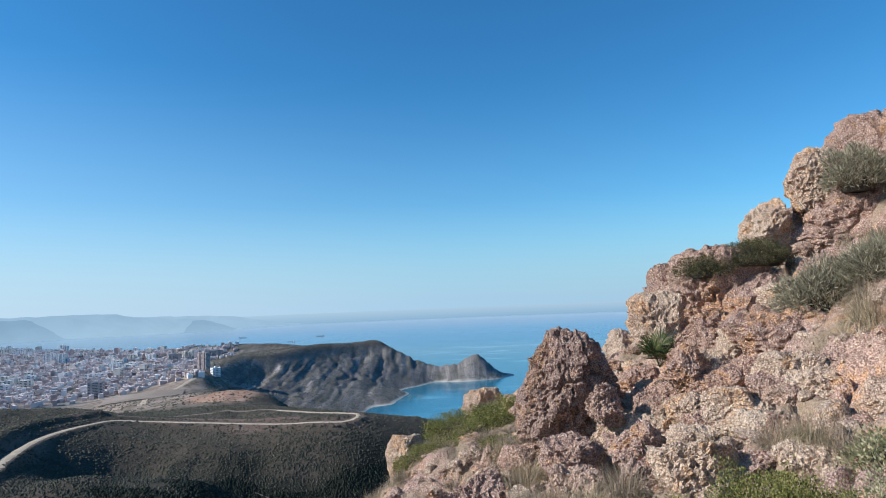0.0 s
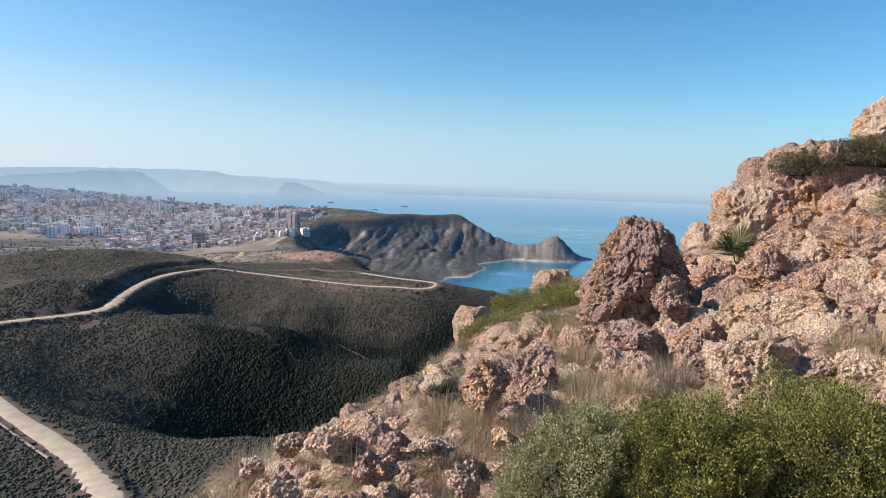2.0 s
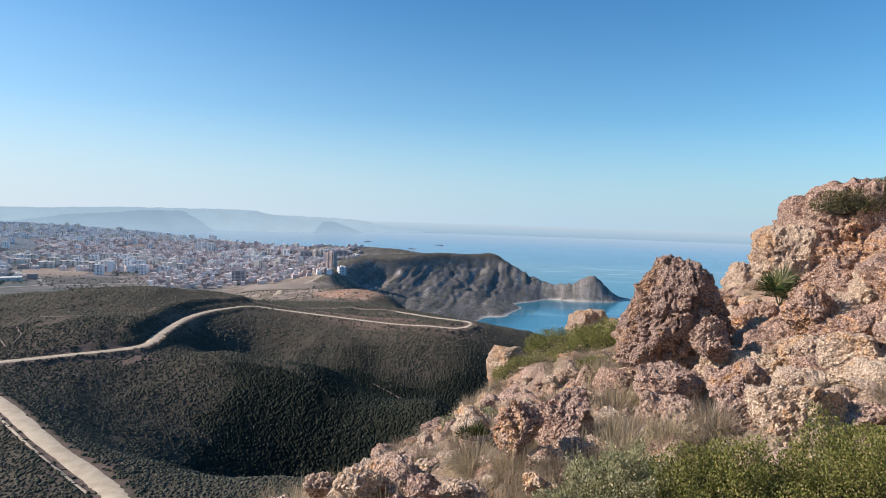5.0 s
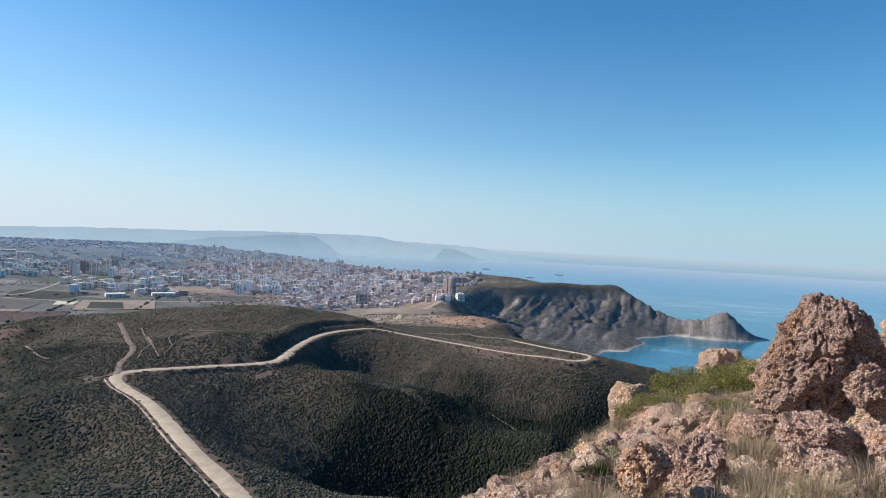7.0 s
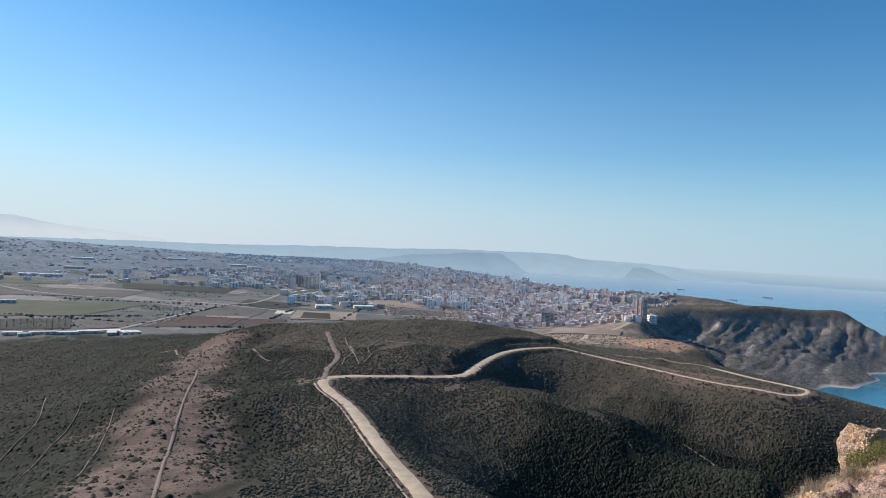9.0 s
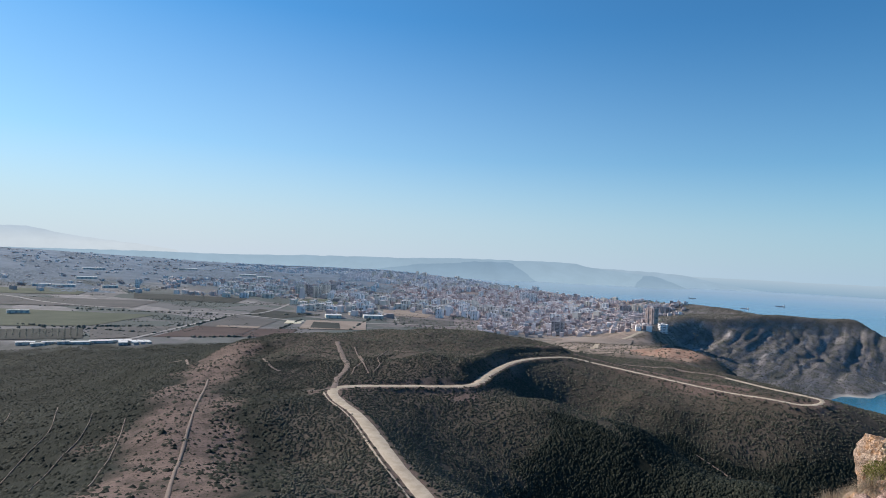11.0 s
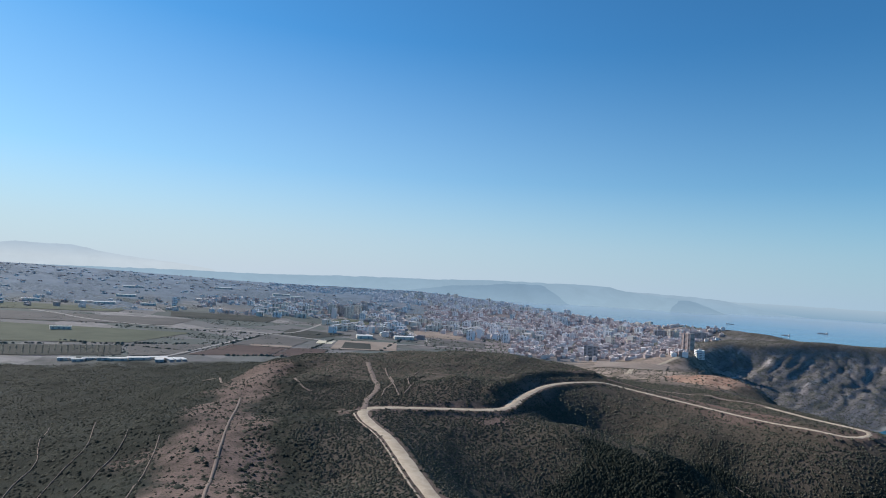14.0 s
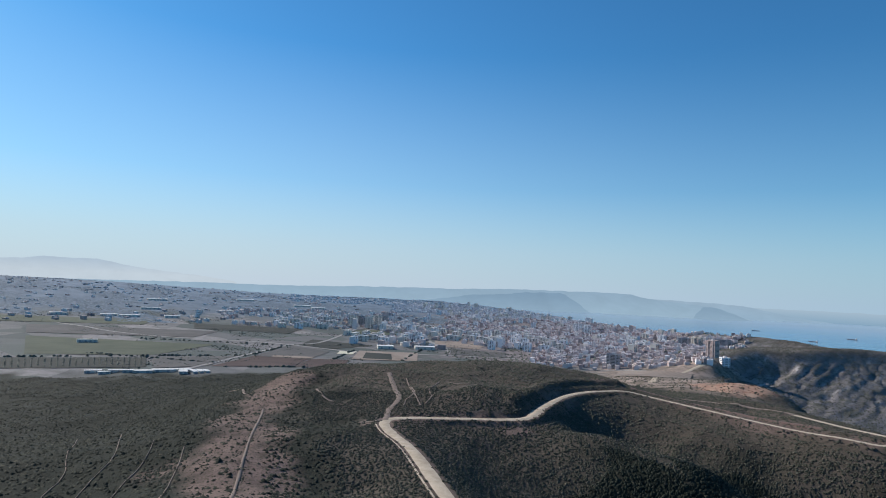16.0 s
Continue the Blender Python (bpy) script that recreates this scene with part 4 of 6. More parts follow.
# broken faces of the slope between boulder and outcrops
for k, (x, y, z, size, pale) in enumerate((
    (3.68, 12.06, 203.21, 0.60, 0),
    (3.56, 9.86, 203.15, 0.53, 0),
    (4.46, 10.39, 203.53, 0.60, 1),
    (3.79, 7.84, 203.32, 0.48, 1),
    (3.06, 8.31, 202.91, 0.41, 0),
    (5.06, 10.34, 203.96, 0.57, 1),
    (2.66, 9.80, 202.85, 0.42, 1),
    (3.55, 8.55, 203.10, 0.38, 0),
    (4.21, 7.91, 203.61, 0.45, 0),
    (2.95, 12.35, 202.90, 0.47, 1),
    (2.05, 9.33, 202.51, 0.41, 1),
    (1.36, 10.46, 202.24, 0.49, 0),
    (3.09, 9.49, 202.95, 0.37, 1),
    (4.51, 11.59, 203.83, 0.51, 0),
    (2.98, 6.32, 203.22, 0.32, 0),
    (0.42, 9.18, 202.11, 0.39, 0),
    (1.25, 6.59, 202.81, 0.23, 1),
    (2.21, 7.25, 202.84, 0.28, 0),
    (5.19, 11.38, 204.23, 0.70, 0),
    (5.29, 10.05, 204.13, 0.64, 0),
    (4.70, 9.67, 203.64, 0.49, 0),
    (4.47, 8.17, 203.75, 0.46, 1),
    (3.79, 8.20, 203.35, 0.35, 0),
    (3.89, 7.32, 203.37, 0.32, 0),
    (3.32, 5.83, 203.41, 0.25, 1),
)):
    stretch = 1.0 + 0.5 * ((k * 7) % 5) / 5
    rock("rock", (x, y, z), (size * stretch, size * 0.85, size * (0.7 + 0.35 * ((k * 3) % 4) / 4)), 300 + k, 2.6 + 0.3 * (k % 5), -20 + 13 * (k % 6), 5, MAT_ROCK_PALE if pale else MAT_ROCK, "pale broken conglomerate face in the slope" if pale else "reddish broken conglomerate face in the slope")

# smaller blocks half sunk in the slope
g = np.random.RandomState(77)
sunk = []
while len(sunk) < 46:
    x, y = g.uniform(-2.6, 7.2), g.uniform(4.6, 13.5)
    if x > 1.6 + 0.52 * y or x < -0.36 * y + 0.4 or (y < 5.4 and x > -0.3):
        continue
    sunk.append((x, y, g.uniform(0.10, 0.34) * (1.25 if x > 2 else 1.0)))
for k, ((x, y, s), z) in enumerate(zip(sunk, land(np.array([p[:2] for p in sunk])))):
    pale = g.rand() < 0.5
    rock("rock", (x, y, z + 0.1 * s), (s * g.uniform(0.9, 1.5), s, s * g.uniform(0.55, 0.95)), 100 + k, g.uniform(2.3, 3.4), g.uniform(0, 180), 4, MAT_ROCK_PALE if pale else MAT_ROCK, "pale stone half sunk in the dry slope" if pale else "reddish stone half sunk in the dry slope")

# rubble at the slope's near edge
g = np.random.RandomState(78)
rubble = np.c_[g.uniform(-2.2, 0.35, 90), g.uniform(3.1, 5.6, 90)]
rubble = rubble[rubble[:, 0] > -0.42 * rubble[:, 1] - 0.2]
for k, ((x, y), z) in enumerate(zip(rubble, land(rubble))):
    s = g.uniform(0.035, 0.12)
    pale = g.rand() < 0.6
    rock("rock", (x, y, z + 0.2 * s), (s * g.uniform(0.9, 1.6), s, s * g.uniform(0.5, 0.9)), 200 + k, g.uniform(2.6, 4.0), g.uniform(0, 180), 3, MAT_ROCK_PALE if pale else MAT_ROCK, "small pale stone lying on the slope" if pale else "small reddish stone lying on the slope")

# ---- the town on the plain ----


def house_material(name, stops):
    m = Nodes(name)
    c = m.ramp(m.island(), stops)
    c = m.mix(m.math("MULTIPLY", m.noise(0.35, 4), 0.22), c, (0.46, 0.41, 0.42))
    return m.done(c, 0.9, spec=0.2)


MAT_HOUSE = house_material("rendered_house", [(0.0, (0.30, 0.23, 0.21)), (0.2, (0.50, 0.39, 0.36)), (0.42, (0.72, 0.61, 0.57)), (0.62, (0.88, 0.80, 0.76)), (0.74, (0.46, 0.35, 0.31)), (0.86, (0.82, 0.73, 0.67)), (1.0, (0.95, 0.92, 0.90))])
# house colours paled and evened out: distance haze put into the paint
MAT_HOUSE_FAR = house_material("hazed_far_house", [(0.0, (0.42, 0.42, 0.44)), (0.3, (0.55, 0.54, 0.55)), (0.6, (0.68, 0.66, 0.66)), (0.9, (0.80, 0.78, 0.78)), (1.0, (0.88, 0.86, 0.86))])
MAT_WHITE = plain_material("white_render", (0.86, 0.84, 0.83), 0.9, 0.08, 0.2)
MAT_CREAM = plain_material("cream_render", (0.72, 0.66, 0.58), 0.9, 0.1, 0.2)
MAT_BRICK_WALL = plain_material("brown_tower_wall", (0.50, 0.40, 0.37), 0.9, 0.12, 0.2)
MAT_GREY_WALL = plain_material("raw_concrete", (0.40, 0.38, 0.38), 0.9, 0.15, 0.2)
MAT_ROOF = plain_material("flat_roof", (0.62, 0.58, 0.56), 0.9, 0.2, 0.2)
MAT_GLASS = Nodes("window_glass").done((0.03, 0.04, 0.05), 0.15, spec=0.6)
MAT_SHED = plain_material("pale_sheet_roof", (0.74, 0.72, 0.68), 0.9, 0.1, 0.1)


def cube_bm(bm, x0, x1, y0, y1, z0, z1):
    m = Matrix.Translation(((x0 + x1) / 2, (y0 + y1) / 2, (z0 + z1) / 2)) @ Matrix.Diagonal((x1 - x0, y1 - y0, z1 - z0, 1))
    bmesh.ops.create_cube(bm, size=1, matrix=m)
    return bm


def tower_block(name, where, size, storeys, wall, label, turn=0.0, cores=1, category="tower block"):
    """A many-storeyed building: body, bands of windows on each front, parapet, lift houses."""
    b, r = where
    x, y = at_bearing(b, r)
    w, d, h = size
    thing = tagged(new(name), label, category, group="tall buildings of the town")
    thing.matrix_basis = pose(x, y, height_at(x, y) - 1.0, 0, 0, turn - b)
    bm = cube_bm(bmesh.new(), -w / 2, w / 2, -d / 2, d / 2, 0, h)
    for s in (-1, 1):
        cube_bm(bm, s * w * 0.25 - w * 0.06, s * w * 0.25 + w * 0.06, -d / 2 - 0.9, -d / 2, 0, h * 0.985)
    body = part("body", bm, wall, thing)
    bm = bmesh.new()
    for x0, x1, y0, y1 in ((-w / 2, w / 2, -d / 2, -d / 2 + 0.4), (-w / 2, w / 2, d / 2 - 0.4, d / 2), (-w / 2, -w / 2 + 0.4, -d / 2, d / 2), (w / 2 - 0.4, w / 2, -d / 2, d / 2)):
        cube_bm(bm, x0 - 0.06, x1 + 0.06, y0 - 0.06, y1 + 0.06, h - 0.1, h + 1.1)
    part("parapet", bm, wall, thing)
    for i in range(cores):
        cx = (i + 0.5) / cores * w - w / 2
        part("lift_house", cube_bm(bmesh.new(), cx - 2.5, cx + 2.5, -2.5, 2.5, h, h + 3.6), MAT_ROOF, thing)
    step = h / storeys
    for k in range(storeys):
        z0, z1 = (k + 0.42) * step, (k + 0.74) * step
        part("window_band", cube_bm(bmesh.new(), -w * 0.47, w * 0.47, -d / 2 - 0.05, -d / 2 + 0.2, z0, z1), MAT_GLASS, body)
        part("window_band", cube_bm(bmesh.new(), -w / 2 - 0.12, -w / 2 + 0.12, -d * 0.42, d * 0.42, z0, z1), MAT_GLASS, body)
        part("window_band", cube_bm(bmesh.new(), w / 2 - 0.12, w / 2 + 0.12, -d * 0.42, d * 0.42, z0, z1), MAT_GLASS, body)
    return thing


tower_block("tower_block", (-21.0, 1330), (19, 16, 33), 14, MAT_BRICK_WALL, "tall reddish-brown tower block near the cliff edge", -32)
tower_block("tower_block", (-29.0, 1252), (23, 17, 27), 10, MAT_GREY_WALL, "unfinished dark grey concrete block beside open ground", -12)
tower_block("tower_block", (-32.15, 2290), (28, 16, 34), 12, MAT_WHITE, "white slab tower standing above low houses", -24, 2)
tower_block("tower_block", (-31.35, 2235), (24, 16, 33), 12, MAT_WHITE, "white slab tower beside its twin", -24, 2)
tower_block("tower_block", (-27.6, 1716), (20, 14, 23), 8, MAT_WHITE, "white apartment block among low houses", -26)
tower_block("tower_block", (-26.6, 1722), (32, 14, 15), 5, MAT_WHITE, "long low white apartment block among houses", -26, 2)
tower_block("tower_block", (-22.45, 1803), (10, 12, 25), 9, MAT_CREAM, "slim pale tower, one of two by the sea cliff", -30)
tower_block("tower_block", (-21.95, 1806), (9, 12, 25), 9, MAT_CREAM, "slim pale tower, one of two by the sea cliff", -30)
tower_block("tower_block", (-23.2, 1812), (32, 14, 22), 7, MAT_GREY_WALL, "grey slab building near the sea", 0, 2)
tower_block("tower_block", (-20.3, 1802), (46, 14, 21), 7, MAT_GREY_WALL, "long dark grey slab building near the sea", 0, 2)
tower_block("tower_block", (-20.05, 1275), (15, 14, 16), 5, MAT_WHITE, "small white apartment block at the cliff edge", 20)
for b, r, w, h, mat, say in ((-52.5, 2150, 26, 34, MAT_CREAM, "cream"), (-51.85, 2165, 20, 32, MAT_GREY_WALL, "grey"), (-51.0, 2010, 25, 36, MAT_CREAM, "cream"), (-50.35, 2115, 34, 37, MAT_CREAM, "cream"), (-49.7, 2220, 22, 34, MAT_GREY_WALL, "grey"), (-51.4, 2090, 16, 30, MAT_GREY_WALL, "grey")):
    tower_block("tower_block", (b, r), (w, 16, h), 11, mat, say + " high-rise in a cluster on the plain", -22)


def apartment_kind(w, d, h, storeys, wall, label):
    thing = tagged(new("apartment_block"), label, "apartment block", group="apartment blocks of the town")
    bm = cube_bm(bmesh.new(), -w / 2, w / 2, -d / 2, d / 2, -2, h)
    cube_bm(bm, -w * 0.3, -w * 0.1, -d / 2 - 0.8, -d / 2, 0, h * 0.98)
    cube_bm(bm, w * 0.15, w * 0.35, -d / 2 - 0.8, -d / 2, 0, h * 0.98)
    body = part("body", bm, wall, thing)
    bm = cube_bm(bmesh.new(), -w / 2 - 0.2, w / 2 + 0.2, -d / 2 - 0.2, d / 2 + 0.2, h, h + 0.7)
    part("roof", bm, MAT_ROOF, thing)
    part("stair_house", cube_bm(bmesh.new(), -2, 2, -2, 2, h + 0.7, h + 3.2), wall, thing)
    for k in range(storeys):
        z = (k + 0.4) * h / storeys
        part("window_band", cube_bm(bmesh.new(), -w * 0.46, w * 0.46, -d / 2 - 0.06, -d / 2 + 0.3, z, z + 1.3), MAT_GLASS, body)
    return thing


KINDS = [
    apartment_kind(24, 12, 16, 5, MAT_WHITE, "white five-storey apartment block"),
    apartment_kind(34, 12, 14, 4, MAT_CREAM, "long cream four-storey apartment block"),
    apartment_kind(16, 13, 22, 7, MAT_WHITE, "white seven-storey apartment block"),
    apartment_kind(20, 14, 19, 6, MAT_CREAM, "cream six-storey apartment block"),
    apartment_kind(15, 14, 25, 8, MAT_CREAM, "slim pale high-rise in the far town"),
]
rnd = random.Random(4)
TALL_PLACES = []


def estate(b0, b1, r0, r1, count, kinds, turn):
    """A housing estate: blocks strewn in loose rows over a stretch of the plan."""
    for _ in range(count):
        for _ in range(20):
            b, r = rnd.uniform(b0, b1), rnd.uniform(r0, r1)
            x, y = at_bearing(b, r)
            if all((x - u) ** 2 + (y - v) ** 2 > 42**2 for u, v in TALL_PLACES):
                break
        else:
            continue
        TALL_PLACES.append((x, y))
        spots.append((rnd.choice(kinds), x, y, turn + rnd.choice((0, 0, 90)) - b))


spots = []
estate(-50, -44.5, 1900, 2080, 26, (0, 1, 2), -20)
estate(-45, -39, 1680, 1900, 24, (0, 1, 3), -28)
estate(-40.5, -36.5, 1480, 1950, 34, (0, 2, 3), -25)
estate(-38, -33, 1500, 1750, 14, (0, 3), -20)
estate(-33, -24, 1500, 2300, 22, (0, 3), -25)
estate(-53, -46, 1480, 1720, 14, (1, 0), -20)
estate(-60, -54, 1900, 2600, 26, (1, 0), -22)
estate(-46, -36, 2300, 3600, 34, (2, 3), -20)
estate(-36, -31, 2500, 3300, 18, (2, 3), -25)
estate(-47, -37, 3100, 3900, 16, (4, 4, 2), -20)
tall_z = land(np.array([(x, y) for _, x, y, _ in spots]))
used = set()
for (kind, x, y, turn), z in zip(spots, tall_z):
    m = pose(x, y, z - 0.5, 0, 0, turn)
    if kind in used:
        copy_thing(KINDS[kind], m)
    else:
        KINDS[kind].matrix_basis = m
        used.add(kind)


def boxes(places):
    """Corners and faces of many upright boxes: x, y, z, half width, half depth, height, turn."""
    p = np.asarray(places, float)
    c, s = np.cos(p[:, 6]), np.sin(p[:, 6])
    v = np.zeros((len(p), 8, 3))
    for i, (a, b, t) in enumerate(((-1, -1, 0), (1, -1, 0), (1, 1, 0), (-1, 1, 0), (-1, -1, 1), (1, -1, 1), (1, 1, 1), (-1, 1, 1))):
        u, w = a * p[:, 3], b * p[:, 4]
        v[:, i] = np.c_[p[:, 0] + u * c - w * s, p[:, 1] + u * s + w * c, p[:, 2] + t * p[:, 5] - (1 - t) * 2]
    f = np.array([[0, 1, 5, 4], [1, 2, 6, 5], [2, 3, 7, 6], [3, 0, 4, 7], [4, 5, 6, 7]])
    return v.reshape(-1, 3), (f[None] + np.arange(len(p))[:, None, None] * 8).reshape(-1, 4)


def coast(b):
    """Distance of the sea cliff by bearing."""
    return np.interp(b, [-40, -38, -36.4, -33.4, -28.4, -23.8, -19.4], [5000, 4600, 4000, 3400, 2700, 2350, 2040])


def quarter(name, b0, b1, r0, r1, pitch, fill, tall, seed, label, material=None):
    """Low houses along crossing lanes, joined: far too many to count."""
    g = np.random.RandomState(seed)
    n = int((b1 - b0) / 57.3 * (r1**2 - r0**2) / 2 / pitch**2 * fill)
    b, r = g.uniform(b0, b1, n), np.sqrt(g.uniform(r0**2, r1**2, n))
    q = np.c_[r * np.sin(np.radians(b)), r * np.cos(np.radians(b))]
    turn = 0.35 + 0.25 * vnoise(np.c_[q / 500, np.zeros(n)], seed)
    cs, sn = np.cos(turn), np.sin(turn)
    lane = np.c_[q[:, 0] * cs + q[:, 1] * sn, -q[:, 0] * sn + q[:, 1] * cs]
    lane = np.round(lane / pitch) * pitch + g.uniform(-1.2, 1.2, (n, 2))
    keep = (np.abs(np.mod(lane[:, 0] / pitch, 6)) > 0.8) & (vnoise(np.c_[q / 140, np.zeros(n)], seed + 2) > -0.55)
    q = np.c_[lane[:, 0] * cs - lane[:, 1] * sn, lane[:, 0] * sn + lane[:, 1] * cs][keep]
    turn = turn[keep]
    z = land(q)
    ok = (z > 40) & (np.linalg.norm(q, axis=1) < coast(np.degrees(np.arctan2(q[:, 0], q[:, 1]))) - 45)
    q, z, turn = q[ok], z[ok], turn[ok]
    m = len(q)
    h = 4 + tall * g.gamma(2.0, 0.5, m)
    w, d = np.minimum(pitch * g.uniform(0.24, 0.46, m), 7.0), np.minimum(pitch * g.uniform(0.24, 0.46, m), 6.0)
    main = np.c_[q, z, w, d, h, turn]
    hut = np.c_[q + g.uniform(-2, 2, (m, 2)), z + h - 0.2, w * 0.35, d * 0.3, g.uniform(1.6, 3.2, m), turn][g.rand(m) > 0.4]
    v, f = boxes(np.vstack([main, hut]))
    return tagged(new(name, mesh_of(name, v, f, material or MAT_HOUSE)), label, "houses", kind="stuff")


quarter("houses", -36, -21.3, 1215, 1560, 12, 0.6, 2.6, 1, "low flat-roofed houses at the town's near edge")
quarter("houses", -39, -20.5, 1540, 2150, 12, 0.9, 3.6, 2, "dense flat-roofed town houses")
quarter("houses", -44, -22, 2120, 2900, 14, 0.85, 3.6, 3, "dense flat-roofed town houses")
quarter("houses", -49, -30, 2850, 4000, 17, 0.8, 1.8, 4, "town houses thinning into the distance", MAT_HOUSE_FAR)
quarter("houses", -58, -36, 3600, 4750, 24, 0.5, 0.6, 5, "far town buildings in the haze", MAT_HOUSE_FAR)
quarter("houses", -50, -38, 1420, 2150, 17, 0.32, 4.0, 6, "scattered low buildings on the town's edge")
quarter("houses", -64, -46, 1950, 2900, 22, 0.28, 4.5, 7, "scattered low buildings on the plain")
quarter("houses", -84, -52, 2700, 4700, 30, 0.10, 0.2, 8, "villages spread over the far plain")
quarter("houses", -21, -18.3, 1600, 1960, 13, 0.55, 2.2, 9, "low houses on the headland's plateau")
quarter("houses", -82, -64, 2000, 2800, 30, 0.10, 3.0, 10, "farm buildings on the plain")


def shed(where, size, turn, label, wall=None):
    """A long low hall with a shallow gable roof and doors."""
    b, r = where
    x, y = at_bearing(b, r)
    w, d, h = size
    thing = tagged(new("farm_shed"), label, "shed", group="sheds on the plain")
    thing.matrix_basis = pose(x, y, height_at(x, y) - 0.3, 0, 0, turn - b)
    part("wall", cube_bm(bmesh.new(), -w / 2, w / 2, -d / 2, d / 2, 0, h), wall or MAT_CREAM, thing)
    bm = bmesh.new()
    pts = [bm.verts.new(p) for s in (-1, 1) for p in ((s * (w / 2 + 0.5), -d / 2 - 0.5, h), (s * (w / 2 + 0.5), 0, h + d * 0.05), (s * (w / 2 + 0.5), d / 2 + 0.5, h))]
    for f in ((0, 1, 2), (5, 4, 3), (0, 3, 4, 1), (1, 4, 5, 2), (2, 5, 3, 0)):
        bm.faces.new([pts[i] for i in f])
    part("roof", bm, MAT_SHED, thing)
    for i in range(max(2, int(w / 12))):
        cx = (i + 0.5) / max(2, int(w / 12)) * w - w / 2
        part("door", cube_bm(bmesh.new(), cx - 1.8, cx + 1.8, -d / 2 - 0.08, -d / 2 + 0.1, 0, h * 0.75), MAT_GREY_WALL, thing)
    return thing


for b, r, w, d, turn in ((-69.7, 985, 34, 14, 0), (-68.2, 1000, 40, 16, 2), (-67.0, 1003, 48, 12, 4), (-66.6, 984, 16, 26, 0), (-65.9, 984, 9, 30, 25), (-65.4, 986, 9, 30, 25), (-64.9, 988, 9, 28, 25), (-73.3, 1003, 30, 10, 0), (-71.7, 990, 26, 9, 0), (-70.8, 978, 20, 8, 0), (-72.5, 985, 22, 8, 3)):
    shed((b, r), (w * 0.72, d * 0.8, 4), turn, "long pale-roofed farm shed beside a yard")
for b, r, w, d in ((-49.5, 1398, 34, 26), (-45.9, 1418, 44, 24), (-47.5, 1480, 30, 18), (-74.2, 1412, 20, 9), (-73.5, 1410, 16, 8)):
    shed((b, r), (w, d, 7), 6, "white industrial hall with a pale metal roof")
for b, r, w, d in ((-69, 3260, 90, 26), (-69.5, 2680, 70, 22), (-71, 2230, 60, 20), (-72.5, 2260, 50, 18), (-57.1, 3170, 80, 30), (-55.7, 3030, 60, 26), (-67.8, 2230, 46, 18), (-63.5, 2600, 54, 20), (-76, 2300, 50, 20), (-62, 3500, 90, 30)):
    shed((b, r), (w, d, 8), 4, "far white hall with a pale metal roof on the plain")
tower_block("water_tower_block", (-65.8, 2255), (14, 14, 28), 5, MAT_WHITE, "white silo-like tower alone on the plain", 0)

# ---- fields, lanes and trees of the plain ----


def field_material(name, a, b, rows_scale=0.05):
    m = Nodes(name)
    wave = m.n.new("ShaderNodeTexWave")
    wave.inputs["Scale"].default_value, wave.inputs["Distortion"].default_value = rows_scale, 3.0
    m.l.new(m.coord.outputs["Object"], wave.inputs["Vector"])
    c = m.mix(m.ramp(m.noise(0.02, 5), [(0.35, 0.0), (0.65, 1.0)]), a, b)
    c = m.mix(m.math("MULTIPLY", wave.outputs["Fac"], 0.25), c, tuple(v * 0.6 for v in a))
    return m.done(c, 0.95, spec=0.1)


FIELD = {
    "ploughed": field_material("ploughed_soil", (0.095, 0.07, 0.065), (0.125, 0.09, 0.08)),
    "dark": field_material("dark_crop", (0.05, 0.055, 0.05), (0.075, 0.075, 0.065)),
    "green": field_material("green_crop", (0.10, 0.112, 0.080), (0.13, 0.14, 0.10)),
    "dry": field_material("dry_stubble", (0.27, 0.215, 0.175), (0.36, 0.295, 0.245)),
    "pale": field_material("pale_sand_lot", (0.62, 0.57, 0.42), (0.68, 0.63, 0.50)),
    "grey": field_material("bare_grey_soil", (0.12, 0.115, 0.11), (0.155, 0.145, 0.135)),
}
field_count = 0


def field(kind, corners, label, n=12, lift=0.5):
    """A field laid over the plain between four corners, each by bearing and distance."""
    global field_count
    field_count += 1
    c = np.array([at_bearing(b, r) for b, r in corners])
    u, v = np.meshgrid(np.linspace(0, 1, n), np.linspace(0, 1, n))
    u, v = u.ravel()[:, None], v.ravel()[:, None]
    q = c[0] * (1 - u) * (1 - v) + c[1] * u * (1 - v) + c[2] * u * v + c[3] * (1 - u) * v
    i = (np.arange(n - 1)[:, None] * n + np.arange(n - 1)[None, :]).ravel()
    name = "field_%d" % field_count
    me = mesh_of(name, np.c_[q, land(q) + lift + 0.03 * field_count], np.stack([i, i + 1, i + n + 1, i + n], 1), FIELD[kind], True)
    return tagged(new(name, me), label, "field", kind="structure")


field("ploughed", [(-64.5, 1050), (-57.9, 1045), (-56.2, 1165), (-61.0, 1198)], "dark ploughed field")
field("ploughed", [(-57.7, 1046), (-53.4, 1050), (-52.6, 1172), (-56.0, 1168)], "dark purple-brown ploughed field")
field("dark", [(-57.2, 1400), (-54.1, 1352), (-50.6, 1440), (-56.0, 1550)], "dark crop field")
field("grey", [(-60.8, 1205), (-56.1, 1172), (-54.4, 1300), (-58.1, 1390)], "bare grey-brown field")
field("dry", [(-59.5, 1190), (-56.0, 1172), (-55.8, 1200), (-59.3, 1215)], "strip of dry stubble")
field("green", [(-78, 1230), (-69.0, 1200), (-64.3, 1380), (-78, 1560)], "broad pale green field")
field("green", [(-53.2, 1760), (-47.7, 1780), (-47.9, 1950), (-51.7, 1955)], "green playing ground")
field("pale", [(-53.8, 1262), (-52.4, 1260), (-52.0, 1320), (-53.5, 1320)], "pale sandy lot")
